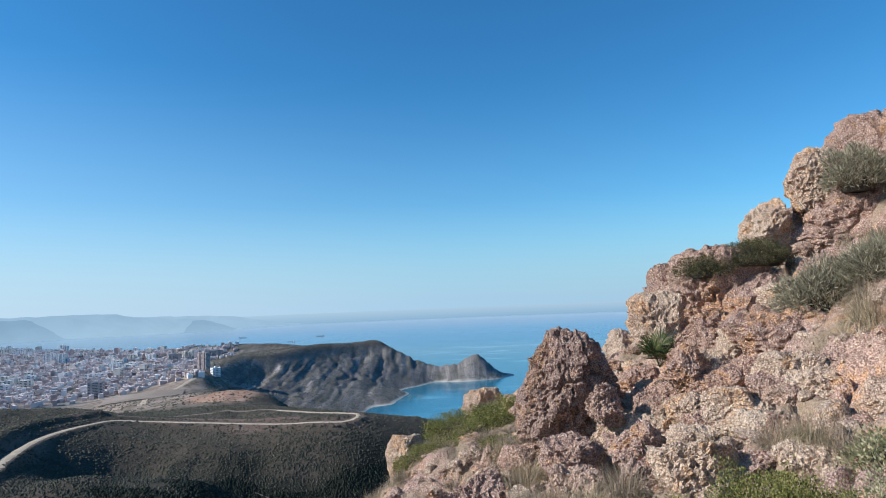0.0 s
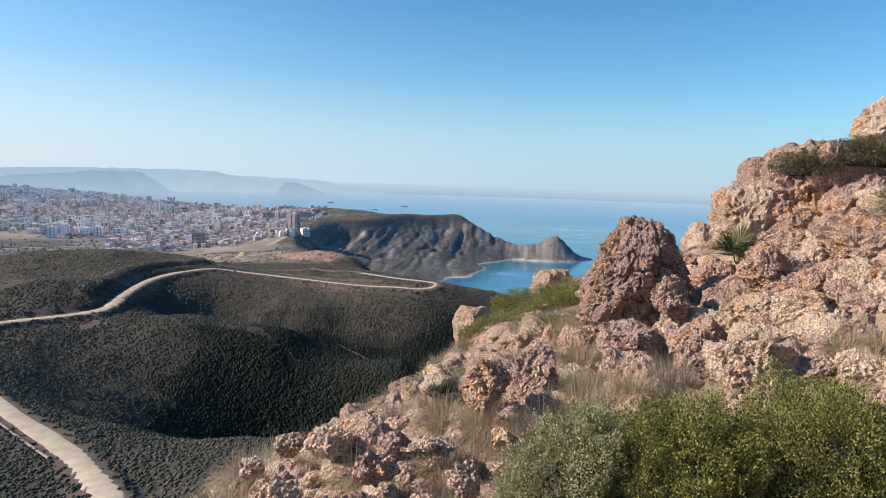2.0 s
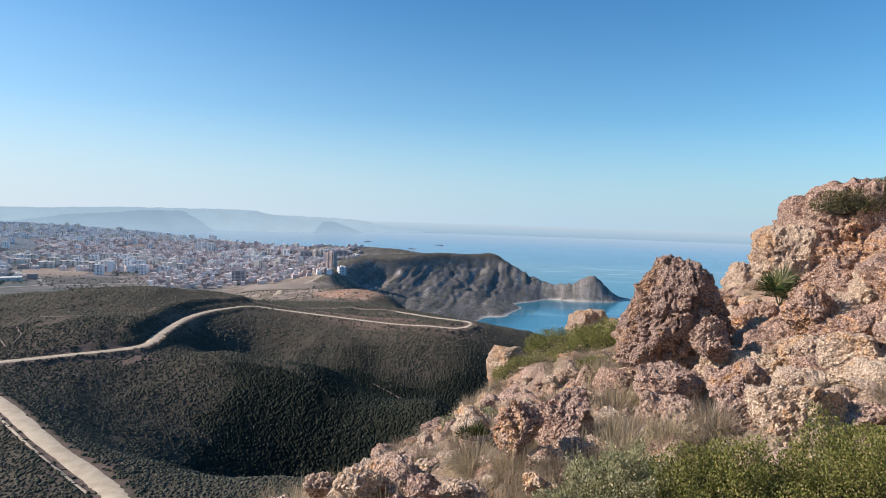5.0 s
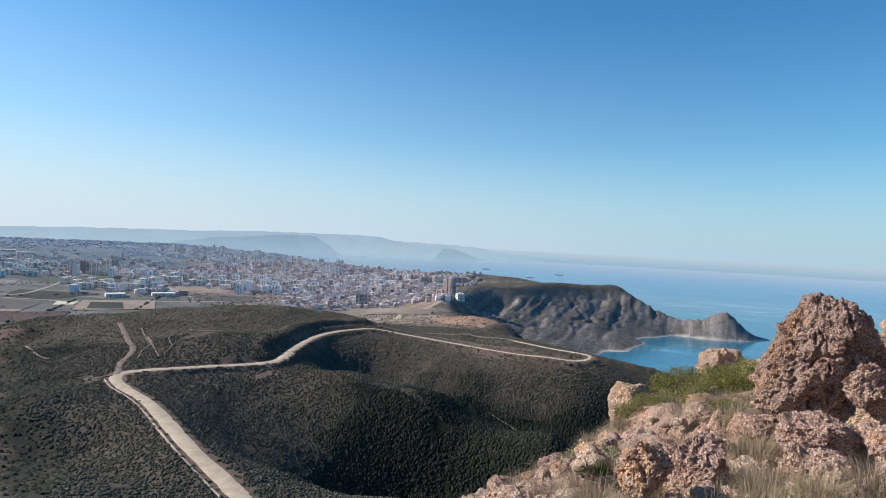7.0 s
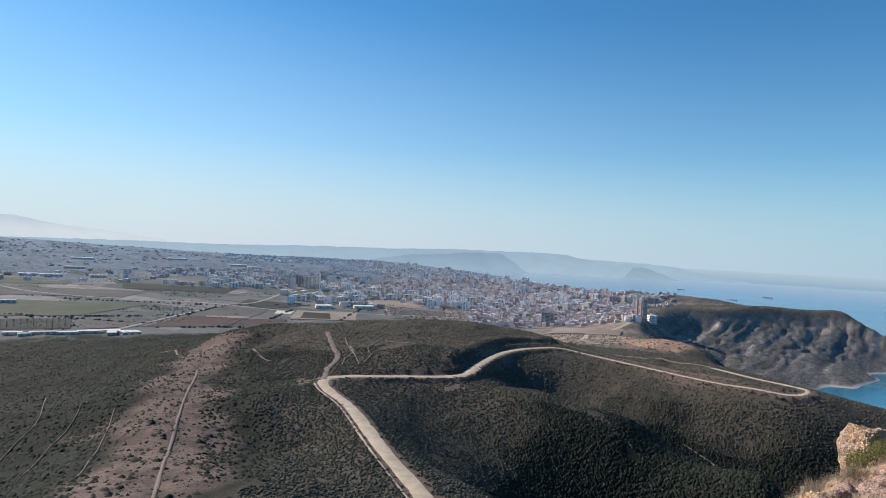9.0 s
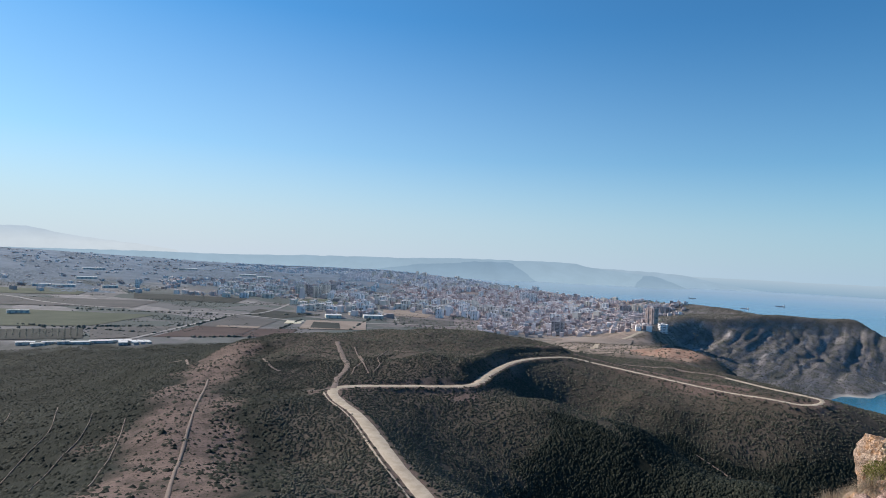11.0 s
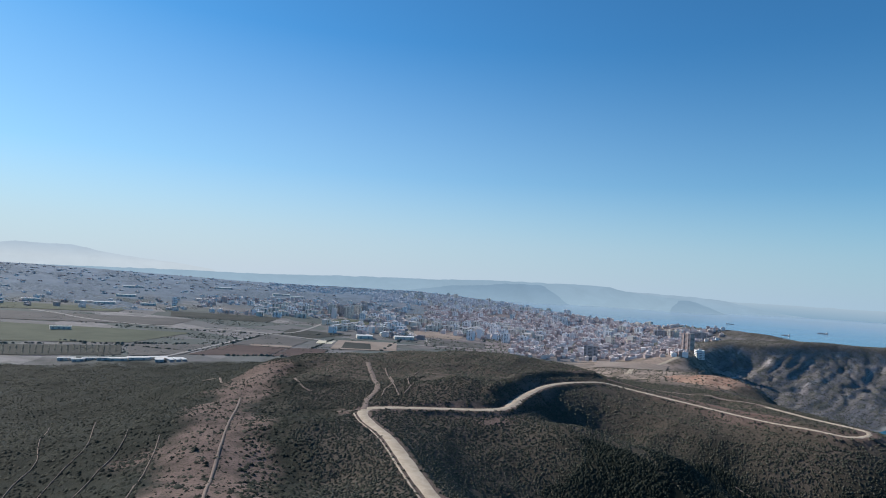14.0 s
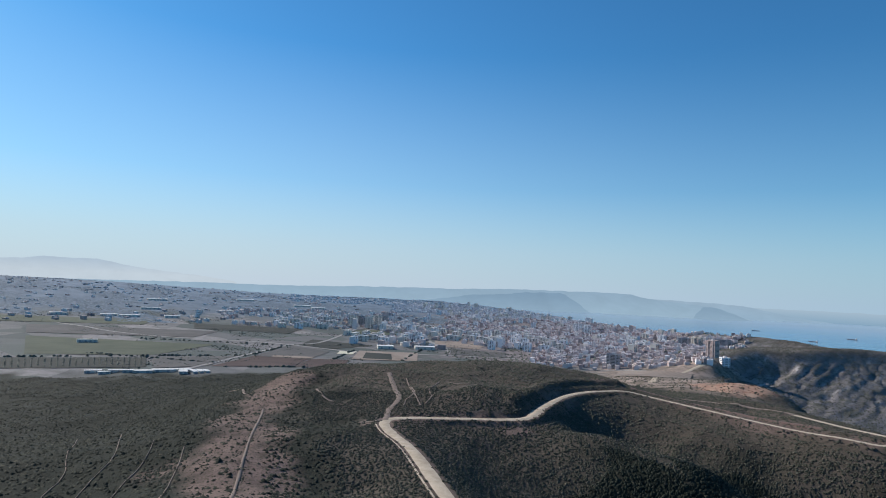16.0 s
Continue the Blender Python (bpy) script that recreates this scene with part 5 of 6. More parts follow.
field("grey", [(-69, 1030), (-64.8, 1052), (-62.2, 1190), (-69, 1180)], "grey fallow land")
field("dark", [(-80, 1060), (-69.5, 1040), (-69.5, 1160), (-80, 1190)], "dark orchard land")
field("grey", [(-78, 1640), (-66, 1540), (-64, 1720), (-78, 1880)], "grey-green fallow land")
field("dark", [(-66, 1800), (-58, 1700), (-57, 1880), (-66, 2000)], "dark crop field")
field("dry", [(-45, 1500), (-41, 1470), (-40, 1640), (-45, 1650)], "dry open land at the town's edge")
field("grey", [(-43.5, 1330), (-38.5, 1330), (-38.5, 1430), (-43.5, 1440)], "allotments of bare soil")
field("green", [(-80, 2000), (-70, 1900), (-69, 2100), (-80, 2250)], "pale green field")
field("dry", [(-29.0, 1010), (-23.5, 1020), (-22.5, 1165), (-28.4, 1190)], "dry ochre waste ground beside the town", 20)
field("dry", [(-52.5, 1180), (-46.5, 1190), (-46.5, 1330), (-51.8, 1330)], "dry allotments")
field("dark", [(-51.5, 1200), (-48.8, 1195), (-48.9, 1290), (-51.2, 1300)], "dark crop field")

MAT_LANE = plain_material("pale_asphalt", (0.30, 0.28, 0.26), 0.9, 0.12, 0.05)
MAT_PATH = plain_material("worn_footpath", (0.21, 0.16, 0.13), 0.95, 0.3, 0.3)


def lane(name, line, width, material, label):
    pts = [(b, r, 0) for b, r in line]
    return ribbon(name, spline(pts, max(6, width)), width, material, label, 0.9 if line[0][1] > 900 else 0.4, 0.3)


lane("road_3", [(-76, 1930), (-74.2, 1820), (-72.3, 1679), (-68.8, 1557), (-64.3, 1491), (-59.5, 1436), (-54.8, 1347), (-51, 1290), (-45, 1310), (-39, 1317), (-34, 1305)], 11, MAT_LANE, "straight pale main road across the plain")
lane("road_4", [(-67.5, 1012), (-65.5, 1048), (-61.9, 1198), (-58.1, 1396), (-55.1, 1500), (-52.2, 1950)], 8, MAT_LANE, "pale lane between fields")
lane("road_5", [(-45.9, 1690), (-45.2, 1580), (-44.0, 1447), (-43.3, 1340)], 12, MAT_LANE, "wide pale street at the town's edge")
lane("road_6", [(-25.9, 841), (-25.3, 980), (-24.5, 1119), (-22.6, 1191), (-21.4, 1225)], 7, MAT_ROAD, "pale dirt lane over waste ground")
lane("road_7", [(-38, 1215), (-31.3, 1210), (-27.4, 1193), (-24.5, 1150)], 7, MAT_LANE, "lane along the town's edge")
lane("road_8", [(-33.8, 2650), (-32.5, 2350), (-31.2, 2050), (-30.4, 1800)], 16, MAT_LANE, "broad avenue through the town")
lane("path_1", [(-49.1, 353), (-48.8, 381), (-48.0, 405), (-48.4, 430), (-49.0, 466)], 3.6, MAT_PATH, "reddish footpath climbing the scrub hill")
lane("path_2", [(-66.0, 120), (-63.6, 150), (-62.0, 228), (-60.9, 306), (-60.1, 365), (-59.9, 400)], 1.3, MAT_PATH, "worn path along a bare ridge")
lane("path_3", [(-24.5, 520), (-20.5, 515), (-16.5, 505), (-15, 497)], 3.5, MAT_PATH, "brown path above the track")

lane("path_4", [(-74.0, 415), (-74.6, 345), (-74.7, 315), (-76.0, 293), (-77, 270)], 0.45, MAT_PATH, "thin pale goat trail down the scrub slope")
lane("path_5", [(-70.9, 402), (-71.3, 326), (-72.8, 299), (-73.7, 284), (-75, 262)], 0.45, MAT_PATH, "thin pale goat trail down the scrub slope")
lane("path_6", [(-68.5, 334), (-69.0, 310), (-71.1, 273), (-72.5, 250)], 0.45, MAT_PATH, "thin pale goat trail down the scrub slope")
lane("path_7", [(-66.1, 313), (-66.6, 283), (-67.5, 248), (-68.5, 220)], 0.6, MAT_PATH, "thin pale trail beside the bare ridge")
lane("path_8", [(-63.1, 534), (-61.9, 530), (-61.5, 480)], 1.6, MAT_PATH, "short pale trail in the scrub")
lane("path_9", [(-55.4, 437), (-54.6, 412), (-53.8, 406)], 1.6, MAT_PATH, "short pale trail in the scrub")
lane("path_10", [(-47.4, 451), (-46.6, 410), (-46.0, 385)], 1.0, MAT_PATH, "faint trail climbing the scrub hill")
lane("path_11", [(-47.6, 384), (-47.3, 400), (-46.6, 412), (-46.9, 432)], 1.1, MAT_PATH, "faint trail climbing the scrub hill")
lane("path_12", [(-45.6, 388), (-45.0, 402), (-45.3, 418), (-44.4, 440)], 0.9, MAT_PATH, "faint trail climbing the scrub hill")
lane("path_13", [(-43.8, 440), (-42.2, 432), (-40.4, 430)], 0.9, MAT_PATH, "faint trail across the scrub hill")
lane("path_14", [(-51.5, 352), (-50.2, 350), (-49.4, 352)], 2.0, MAT_PATH, "short pale spur beside the bend")
lane("path_15", [(-17.0, 392), (-14.0, 380), (-10.5, 360), (-8.5, 330)], 0.8, MAT_PATH, "faint trail down the ravine flank")

# greyed and lightened foliage, with some haze painted into it
MAT_TREE_FAR = Nodes("dark_foliage")
MAT_TREE_FAR = MAT_TREE_FAR.done(MAT_TREE_FAR.ramp(MAT_TREE_FAR.island(), [(0.0, (0.09, 0.10, 0.085)), (0.6, (0.125, 0.135, 0.11)), (1.0, (0.17, 0.17, 0.14))]), 0.9, spec=0.1)


def cones(name, q, z, size, material, label, category, seed=0, tall=0.8):
    """Small far shrubs: five-sided rough mounds, joined."""
    g = np.random.RandomState(seed)
    n = len(q)
    a = np.arange(5) / 5 * 2 * math.pi
    v = np.zeros((n, 6, 3))
    turn = a[None] + g.uniform(0, 6, (n, 1)) + g.uniform(-0.3, 0.3, (n, 5))
    rad = g.uniform(0.7, 1.25, (n, 5))
    v[:, :5, 0], v[:, :5, 1], v[:, :5, 2] = rad * np.cos(turn), rad * np.sin(turn), g.uniform(-0.3, 0.25, (n, 5))
    v[:, 5] = np.c_[g.uniform(-0.4, 0.4, (n, 2)), g.uniform(0.8, 1.15, n)]
    v *= np.asarray(size)[:, None, None] * np.array([1, 1, tall])
    v += np.c_[q, z][:, None, :]
    tri = np.array([[i, (i + 1) % 5, 5] for i in range(5)])
    f = (tri[None] + np.arange(n)[:, None, None] * 6).reshape(-1, 3)
    return tagged(new(name, mesh_of(name, v.reshape(-1, 3), f, material, True)), label, category, kind="stuff")


def clumps(name, q, z, size, material, label, category, seed=0, tall=0.8):
    """Rough low mounds of foliage, joined."""
    g = np.random.RandomState(seed)
    n = len(q)
    a = np.arange(6) / 6 * 2 * math.pi
    v = np.zeros((n, 13, 3))
    for ring, (rad, hh) in enumerate(((1.0, 0.25), (0.72, 0.8))):
        jr = g.uniform(0.7, 1.25, (n, 6)) * rad
        ja = a[None] + g.uniform(-0.25, 0.25, (n, 6)) + ring * 0.5
        v[:, ring * 6 : ring * 6 + 6, 0] = jr * np.cos(ja)
        v[:, ring * 6 : ring * 6 + 6, 1] = jr * np.sin(ja)
        v[:, ring * 6 : ring * 6 + 6, 2] = hh * g.uniform(0.75, 1.2, (n, 6))
    v[:, :6, 2] -= 0.45
    v[:, 12, 2] = g.uniform(0.9, 1.25, n)
    v[:, 12, :2] = g.uniform(-0.2, 0.2, (n, 2))
    v *= np.asarray(size)[:, None, None] * np.array([1, 1, tall])
    v += np.c_[q, z][:, None, :]
    i = np.arange(6)
    j = (i + 1) % 6
    tri = np.vstack([np.c_[i, j, j + 6], np.c_[i, j + 6, i + 6], np.c_[i + 6, j + 6, np.full(6, 12)]])
    f = (tri[None] + np.arange(n)[:, None, None] * 13).reshape(-1, 3)
    return tagged(new(name, mesh_of(name, v.reshape(-1, 3), f, material, True)), label, category, kind="stuff")


def scatter(n, b0, b1, r0, r1, seed, power=2.0):
    g = np.random.RandomState(seed)
    b = np.radians(g.uniform(b0, b1, n))
    r = (g.uniform(r0**power, r1**power, n)) ** (1 / power)
    return np.c_[r * np.sin(b), r * np.cos(b)]


q = scatter(20000, -84, -34, 1020, 2700, 11, 1.3)
keep = vnoise(np.c_[q / 130, np.zeros(len(q))], 51) + 0.6 * vnoise(np.c_[q / 37, np.zeros(len(q))], 52) > 0.25
q = q[keep]
z = land(q)
q, z = q[z > 30], z[z > 30]
g = np.random.RandomState(3)
clumps("plain_trees", q, z, g.uniform(0.8, 2.1, len(q)), MAT_TREE_FAR, "dark trees and hedges strewn over the plain", "trees", 5)
q = scatter(5200, -44, -20, 1230, 2500, 27, 1.5)
q = q[vnoise(np.c_[q / 70, np.zeros(len(q))], 57) > 0.0]
z = land(q)
q, z = q[z > 40], z[z > 40]
cones("town_trees", q, z, np.random.RandomState(28).uniform(1.6, 3.6, len(q)), MAT_TREE_FAR, "dark street trees between the town houses", "trees", 29, 1.2)
# foliage blued and paled: the haze over the groves is in their colour
MAT_GROVE = Nodes("hazed_far_groves")
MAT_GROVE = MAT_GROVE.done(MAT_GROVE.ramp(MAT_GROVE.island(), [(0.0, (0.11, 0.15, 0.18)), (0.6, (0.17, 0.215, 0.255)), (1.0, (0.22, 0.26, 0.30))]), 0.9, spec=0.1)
q = scatter(60000, -86, -44, 2000, 4850, 17, 1.2)
q3 = np.c_[q, np.zeros(len(q))]
q = q[fbm(q3 / np.array([420, 150, 1]), 3, 53) + 0.5 * vnoise(q3 / 60, 54) > 0.05]
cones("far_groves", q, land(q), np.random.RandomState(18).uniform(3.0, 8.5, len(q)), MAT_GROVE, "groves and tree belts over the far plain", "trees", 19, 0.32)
# hedgerows
rows_q = []
for b0, r0, b1, r1 in ((-64.5, 1045, -53.4, 1045), (-61.5, 1200, -57.9, 1400), (-57.5, 1405, -50.6, 1450), (-69, 1190, -61.5, 1200), (-54, 1180, -52.3, 1330), (-48, 1180, -46, 1420), (-80, 1200, -69, 1190), (-74, 1240, -64, 1090), (-70, 1500, -58, 1390)):
    p0, p1 = np.array(at_bearing(b0, r0)), np.array(at_bearing(b1, r1))
    t = np.sort(g.uniform(0, 1, int(np.linalg.norm(p1 - p0) / 6)))[:, None]
    rows_q.append(p0 + (p1 - p0) * t + g.uniform(-2.5, 2.5, (len(t), 2)))
rows_q = np.vstack(rows_q)
clumps("hedgerow_trees", rows_q, land(rows_q), g.uniform(1.6, 4.0, len(rows_q)), MAT_TREE_FAR, "dark hedgerow trees along field edges", "trees", 6)

orchard = np.array([at_bearing(b, r) for b in np.arange(-80, -69.6, 0.42) for r in range(1066, 1165, 9)])
orchard = orchard[np.random.RandomState(2).rand(len(orchard)) > 0.12]
cones("orchard_trees", orchard, land(orchard) + 0.6, np.full(len(orchard), 2.0), MAT_TREE_FAR, "rows of small dark orchard trees", "trees", 8, 1.0)

# ---- scrub on the hills ----
MAT_SCRUB = Nodes("maquis_scrub")
MAT_SCRUB = MAT_SCRUB.done(MAT_SCRUB.mix(MAT_SCRUB.noise(1.2, 4), MAT_SCRUB.ramp(MAT_SCRUB.island(), [(0.0, (0.040, 0.045, 0.033)), (0.45, (0.074, 0.075, 0.056)), (0.8, (0.112, 0.104, 0.080)), (1.0, (0.20, 0.165, 0.13))]), (0.054, 0.058, 0.041)), 0.9, spec=0.15)


def scrub(name, n, b0, b1, r0, r1, small, big, seed, label, material=None, form=cones):
    q = scatter(n, b0, b1, r0, r1, seed, 1.5)
    r = np.linalg.norm(q, axis=1)
    g = np.random.RandomState(seed)
    keep = (road_gap(q, r) > 5) & (vnoise(np.c_[q / 22, np.zeros(n)], 61) + 0.5 * vnoise(np.c_[q / 7, np.zeros(n)], 62) > -1.0)
    on_bare = near_line(q, RIDGE_BARE, 16) > 0.4
    keep &= ~on_bare | (g.rand(n) < 0.4)
    lush_shade = lush_shade_at(q) > 0.15 + 0.7 * g.rand(n)
    if "headland" not in name:
        keep &= lush_shade if material else ~lush_shade
    if name == "hill_scrub" and material:
        keep &= np.degrees(np.arctan2(q[:, 0], q[:, 1])) < -44
    q = q[keep]
    z = land(q)
    q, z = q[z > 3], z[z > 3]
    return form(name, q, z, g.uniform(small, big, len(q)), material or MAT_SCRUB, label, "scrub", seed, 0.7)


# thick dark scrub, with the ravine flank's shade put into its colour
MAT_LUSH_SHADE = Nodes("dark_lush_shade_scrub")
MAT_LUSH_SHADE = MAT_LUSH_SHADE.done(MAT_LUSH_SHADE.ramp(MAT_LUSH_SHADE.island(), [(0.0, (0.013, 0.018, 0.014)), (0.6, (0.026, 0.032, 0.023)), (0.9, (0.042, 0.047, 0.034)), (1.0, (0.068, 0.065, 0.047))]), 0.9, spec=0.15)
scrub("hill_scrub", 84000, -56, 2, 105, 425, 0.25, 0.75, 21, "brownish-green scrub on the near hills", form=clumps)
scrub("flank_scrub", 74000, -40, 2, 205, 425, 0.4, 0.95, 26, "thick dark scrub on the flank above the ravine", MAT_LUSH_SHADE, clumps)
scrub("hill_scrub", 40000, -61, 3, 405, 640, 0.4, 1.1, 22, "dense dark green scrub on the far slopes")
scrub("hill_scrub", 48000, -84, -46, 190, 960, 0.3, 1.3, 23, "dark green scrub on the slope towards the plain", MAT_LUSH_SHADE)
scrub("hill_scrub", 6000, -50, -12, 620, 1000, 0.6, 1.7, 24, "patchy scrub between hill and town")
scrub("headland_scrub", 22000, -21, -2, 1050, 1900, 0.5, 1.7, 25, "dark scrub on the headland's slopes")


g = np.random.RandomState(41)
spine = along(RIDGE_BARE, 2)[:, :2]
ridge_q = spine[g.randint(0, len(spine), 2200)] + g.normal(0, 14, (2200, 2))
cones("ridge_scrub", ridge_q, land(ridge_q), 0.2 + 0.5 * g.gamma(1.5, 0.5, len(ridge_q)), MAT_LUSH_SHADE, "scattered dark shrubs on the bare ridge", "scrub", 42, 0.7)


# ---- ships ----
MAT_HULL = plain_material("dark_hull_paint", (0.10, 0.10, 0.13), 0.6)


def ship(where, length, turn, label):
    b, r = where
    x, y = at_bearing(b, r)
    thing = tagged(new("cargo_ship"), label, "ship", group="ships at anchor in the bay")
    thing.matrix_basis = pose(x, y, float(sea_level(r)), 0, 0, turn)
    w, h = length * 0.15, length * 0.055
    bm = bmesh.new()
    outline = [(-0.5, -0.42), (0.36, -0.5), (0.5, 0.0), (0.36, 0.5), (-0.5, 0.42)]
    low = [bm.verts.new((x * length, y * w * 0.8, -2)) for x, y in outline]
    top = [bm.verts.new((x * length * (1.03 if x > 0.4 else 1), y * w, h * (1.35 if x > 0.4 else 1))) for x, y in outline]
    for i in range(5):
        j = (i + 1) % 5
        bm.faces.new((low[i], low[j], top[j], top[i]))
    bm.faces.new(top)
    part("hull", bm, MAT_HULL, thing)
    part("bridge_house", cube_bm(bmesh.new(), -0.45 * length, -0.33 * length, -w * 0.4, w * 0.4, h, h * 3.0), MAT_WHITE, thing)
    part("funnel", cube_bm(bmesh.new(), -0.48 * length, -0.455 * length, -w * 0.12, w * 0.12, h, h * 3.4), MAT_HULL, thing)
    for k in (-0.12, 0.08, 0.28):
        part("derrick", cube_bm(bmesh.new(), k * length - 0.5, k * length + 0.5, -0.5, 0.5, h, h * 2.4), MAT_GREY_WALL, thing)
    return thing


ship((-13.75, 3660), 44, 170, "dark cargo ship at anchor in the bay")
ship((-11.2, 3920), 50, 175, "dark cargo ship at anchor far out")
ship((-17.8, 4050), 42, 10, "small pale cargo ship in the bay")

# ---- plants of the look-out ----


def leaf_material(name, stops, through=0.12):
    m = Nodes(name)
    c = m.ramp(m.island(), stops)
    m.done(c, 0.6, spec=0.15)
    t = m.n.new("ShaderNodeBsdfTranslucent")
    m.l.new(c, t.inputs["Color"])
    x = m.n.new("ShaderNodeMixShader")
    x.inputs[0].default_value = through
    m.l.new(m.bsdf.outputs[0], x.inputs[1])
    m.l.new(t.outputs[0], x.inputs[2])
    m.l.new(x.outputs[0], m.n["Material Output"].inputs["Surface"])
    return m.mat


MAT_LEAF_GREEN = leaf_material("olive_green_leaves", [(0.0, (0.06, 0.066, 0.017)), (0.4, (0.178, 0.188, 0.05)), (0.85, (0.33, 0.32, 0.11)), (1.0, (0.48, 0.38, 0.19))], 0.28)
MAT_LEAF_GREY = leaf_material("grey_green_leaves", [(0.0, (0.10, 0.11, 0.055)), (0.4, (0.30, 0.30, 0.16)), (0.85, (0.52, 0.49, 0.30)), (1.0, (0.60, 0.50, 0.34))], 0.28)
MAT_LEAF_PALE = leaf_material("pale_wiry_leaves", [(0.0, (0.13, 0.125, 0.08)), (0.5, (0.27, 0.25, 0.17)), (0.9, (0.42, 0.38, 0.27)), (1.0, (0.52, 0.44, 0.32))])
MAT_LEAF_DARK = leaf_material("dark_green_leaves", [(0.0, (0.045, 0.05, 0.02)), (0.6, (0.11, 0.108, 0.048)), (1.0, (0.30, 0.25, 0.15))])
MAT_STRAW = leaf_material("dry_straw", [(0.0, (0.19, 0.145, 0.10)), (0.45, (0.36, 0.28, 0.20)), (0.8, (0.55, 0.45, 0.33)), (1.0, (0.25, 0.22, 0.15))], 0.3)
MAT_STRAW_GREEN = leaf_material("greyish_tan_grass", [(0.0, (0.27, 0.215, 0.135)), (0.5, (0.43, 0.35, 0.225)), (1.0, (0.58, 0.48, 0.33))], 0.35)
MAT_TWIG = plain_material("dry_twig", (0.17, 0.13, 0.10), 0.9, 0.25, 12)
# near-black colour for the shade inside a bush
MAT_CORE = plain_material("inner_leaf_shade", (0.045, 0.038, 0.028), 0.95, 0.4, 20)
MAT_PALM = leaf_material("palm_leaf", [(0.0, (0.025, 0.045, 0.014)), (0.7, (0.055, 0.08, 0.026)), (1.0, (0.15, 0.14, 0.06))], 0.15)


def blades(g, n, spread, length, width, lean, base_z=None):
    """Corners and faces of n bent, tapering blades of grass rising from one foot."""
    a = g.uniform(0, 2 * math.pi, n)
    rad = spread * np.sqrt(g.uniform(0, 1, n))
    foot = np.c_[rad * np.cos(a), rad * np.sin(a), np.full(n, -0.04)]
    out = a + g.normal(0, 0.5, n)
    tilt = np.abs(g.normal(lean * 0.55, lean * 0.45, n))
    ln = length * g.uniform(0.45, 1.1, n)
    d = np.c_[np.cos(out), np.sin(out)]
    side = np.c_[-d[:, 1], d[:, 0], np.zeros(n)]
    v = np.zeros((n, 7, 3))
    for k, (s, w) in enumerate(((0, 1.0), (0.38, 0.85), (0.72, 0.55), (1.0, 0))):
        ang = np.minimum(tilt * (0.3 + 1.5 * s), 2.3)
        p = foot + np.c_[d * (np.sin(ang) * ln * s)[:, None], np.cos(ang) * ln * s]
        if k < 3:
            v[:, 2 * k] = p - side * width * w / 2
            v[:, 2 * k + 1] = p + side * width * w / 2
        else:
            v[:, 6] = p
    tri = np.array([[0, 1, 3], [0, 3, 2], [2, 3, 5], [2, 5, 4], [4, 5, 6]])
    return v.reshape(-1, 3), (tri[None] + np.arange(n)[:, None, None] * 7).reshape(-1, 3)


def tuft_kind(seed, n, spread, length, lean, material, label):
    g = np.random.RandomState(seed)
    v, f = blades(g, n, spread, length, 0.0045, lean)
    return tagged(new("grass_tuft", mesh_of("grass_tuft", v, f, material)), label, "grass", group="grass tufts of the look-out")


TUFTS = [
    tuft_kind(1, 760, 0.15, 0.34, 1.75, MAT_STRAW, "dry straw-coloured grass tuft on stony ground"),
    tuft_kind(2, 620, 0.13, 0.28, 1.8, MAT_STRAW, "dry straw-coloured grass tuft on stony ground"),
    tuft_kind(3, 720, 0.17, 0.36, 1.8, MAT_STRAW_GREEN, "greyish-tan drooping grass tuft"),
    tuft_kind(4, 320, 0.09, 0.19, 1.3, MAT_STRAW, "small dry grass tuft between stones"),
]
rnd = random.Random(9)
tuft_spots = []
for x, y, kind, size in ((3.36, 6.47, 0, 1.15), (3.5, 6.1, 2, 1.1), (3.55, 5.76, 0, 1.0), (1.71, 6.39, 0, 1.3), (1.2, 9.6, 2, 1.4), (1.0, 9.2, 0, 1.4), (3.3, 9.6, 2, 1.2), (3.5, 9.9, 0, 1.2), (5.65, 8.29, 2, 1.3), (5.9, 8.6, 0, 1.2), (2.88, 7.39, 0, 1.5), (3.0, 7.2, 2, 1.3), (0.25, 6.9, 0, 1.4), (0.1, 6.6, 2, 1.3), (-0.5, 5.6, 0, 1.2), (0.35, 8.2, 2, 1.7), (0.45, 7.7, 0, 1.5), (1.5, 6.0, 1, 1.3), (2.1, 8.5, 1, 1.2)):
    tuft_spots.append((x, y, kind, size))
patch = np.random.RandomState(12)
while len(tuft_spots) < 300:
    x, y = patch.uniform(-3.6, 7.5), patch.uniform(3.4, 16)
    if x > 2.0 + 0.62 * y or x < -0.42 * y + 0.2 - 1.4 or (y < 4.6 and x > -0.2):
        continue
    want = float(vnoise(np.array([[x / 1.3, y / 1.3, 3.0]]), 71)[0]) + (0.5 if x < 1.4 else -0.1)
    if want > patch.uniform(-0.1, 0.6):
        tuft_spots.append((x, y, patch.choice([0, 1, 2, 3, 1, 3]), patch.uniform(0.6, 1.25)))
while len(tuft_spots) < 335:
    x, y = patch.uniform(-2.2, 0.9), patch.uniform(3.6, 9.5)
    if x > -0.42 * y + 0.1 and not (y < 4.6 and x > -0.1):
        tuft_spots.append((x, y, patch.choice([0, 1, 2, 3]), patch.uniform(0.6, 1.2)))
tuft_z = land(np.array([s[:2] for s in tuft_spots]))
used = set()
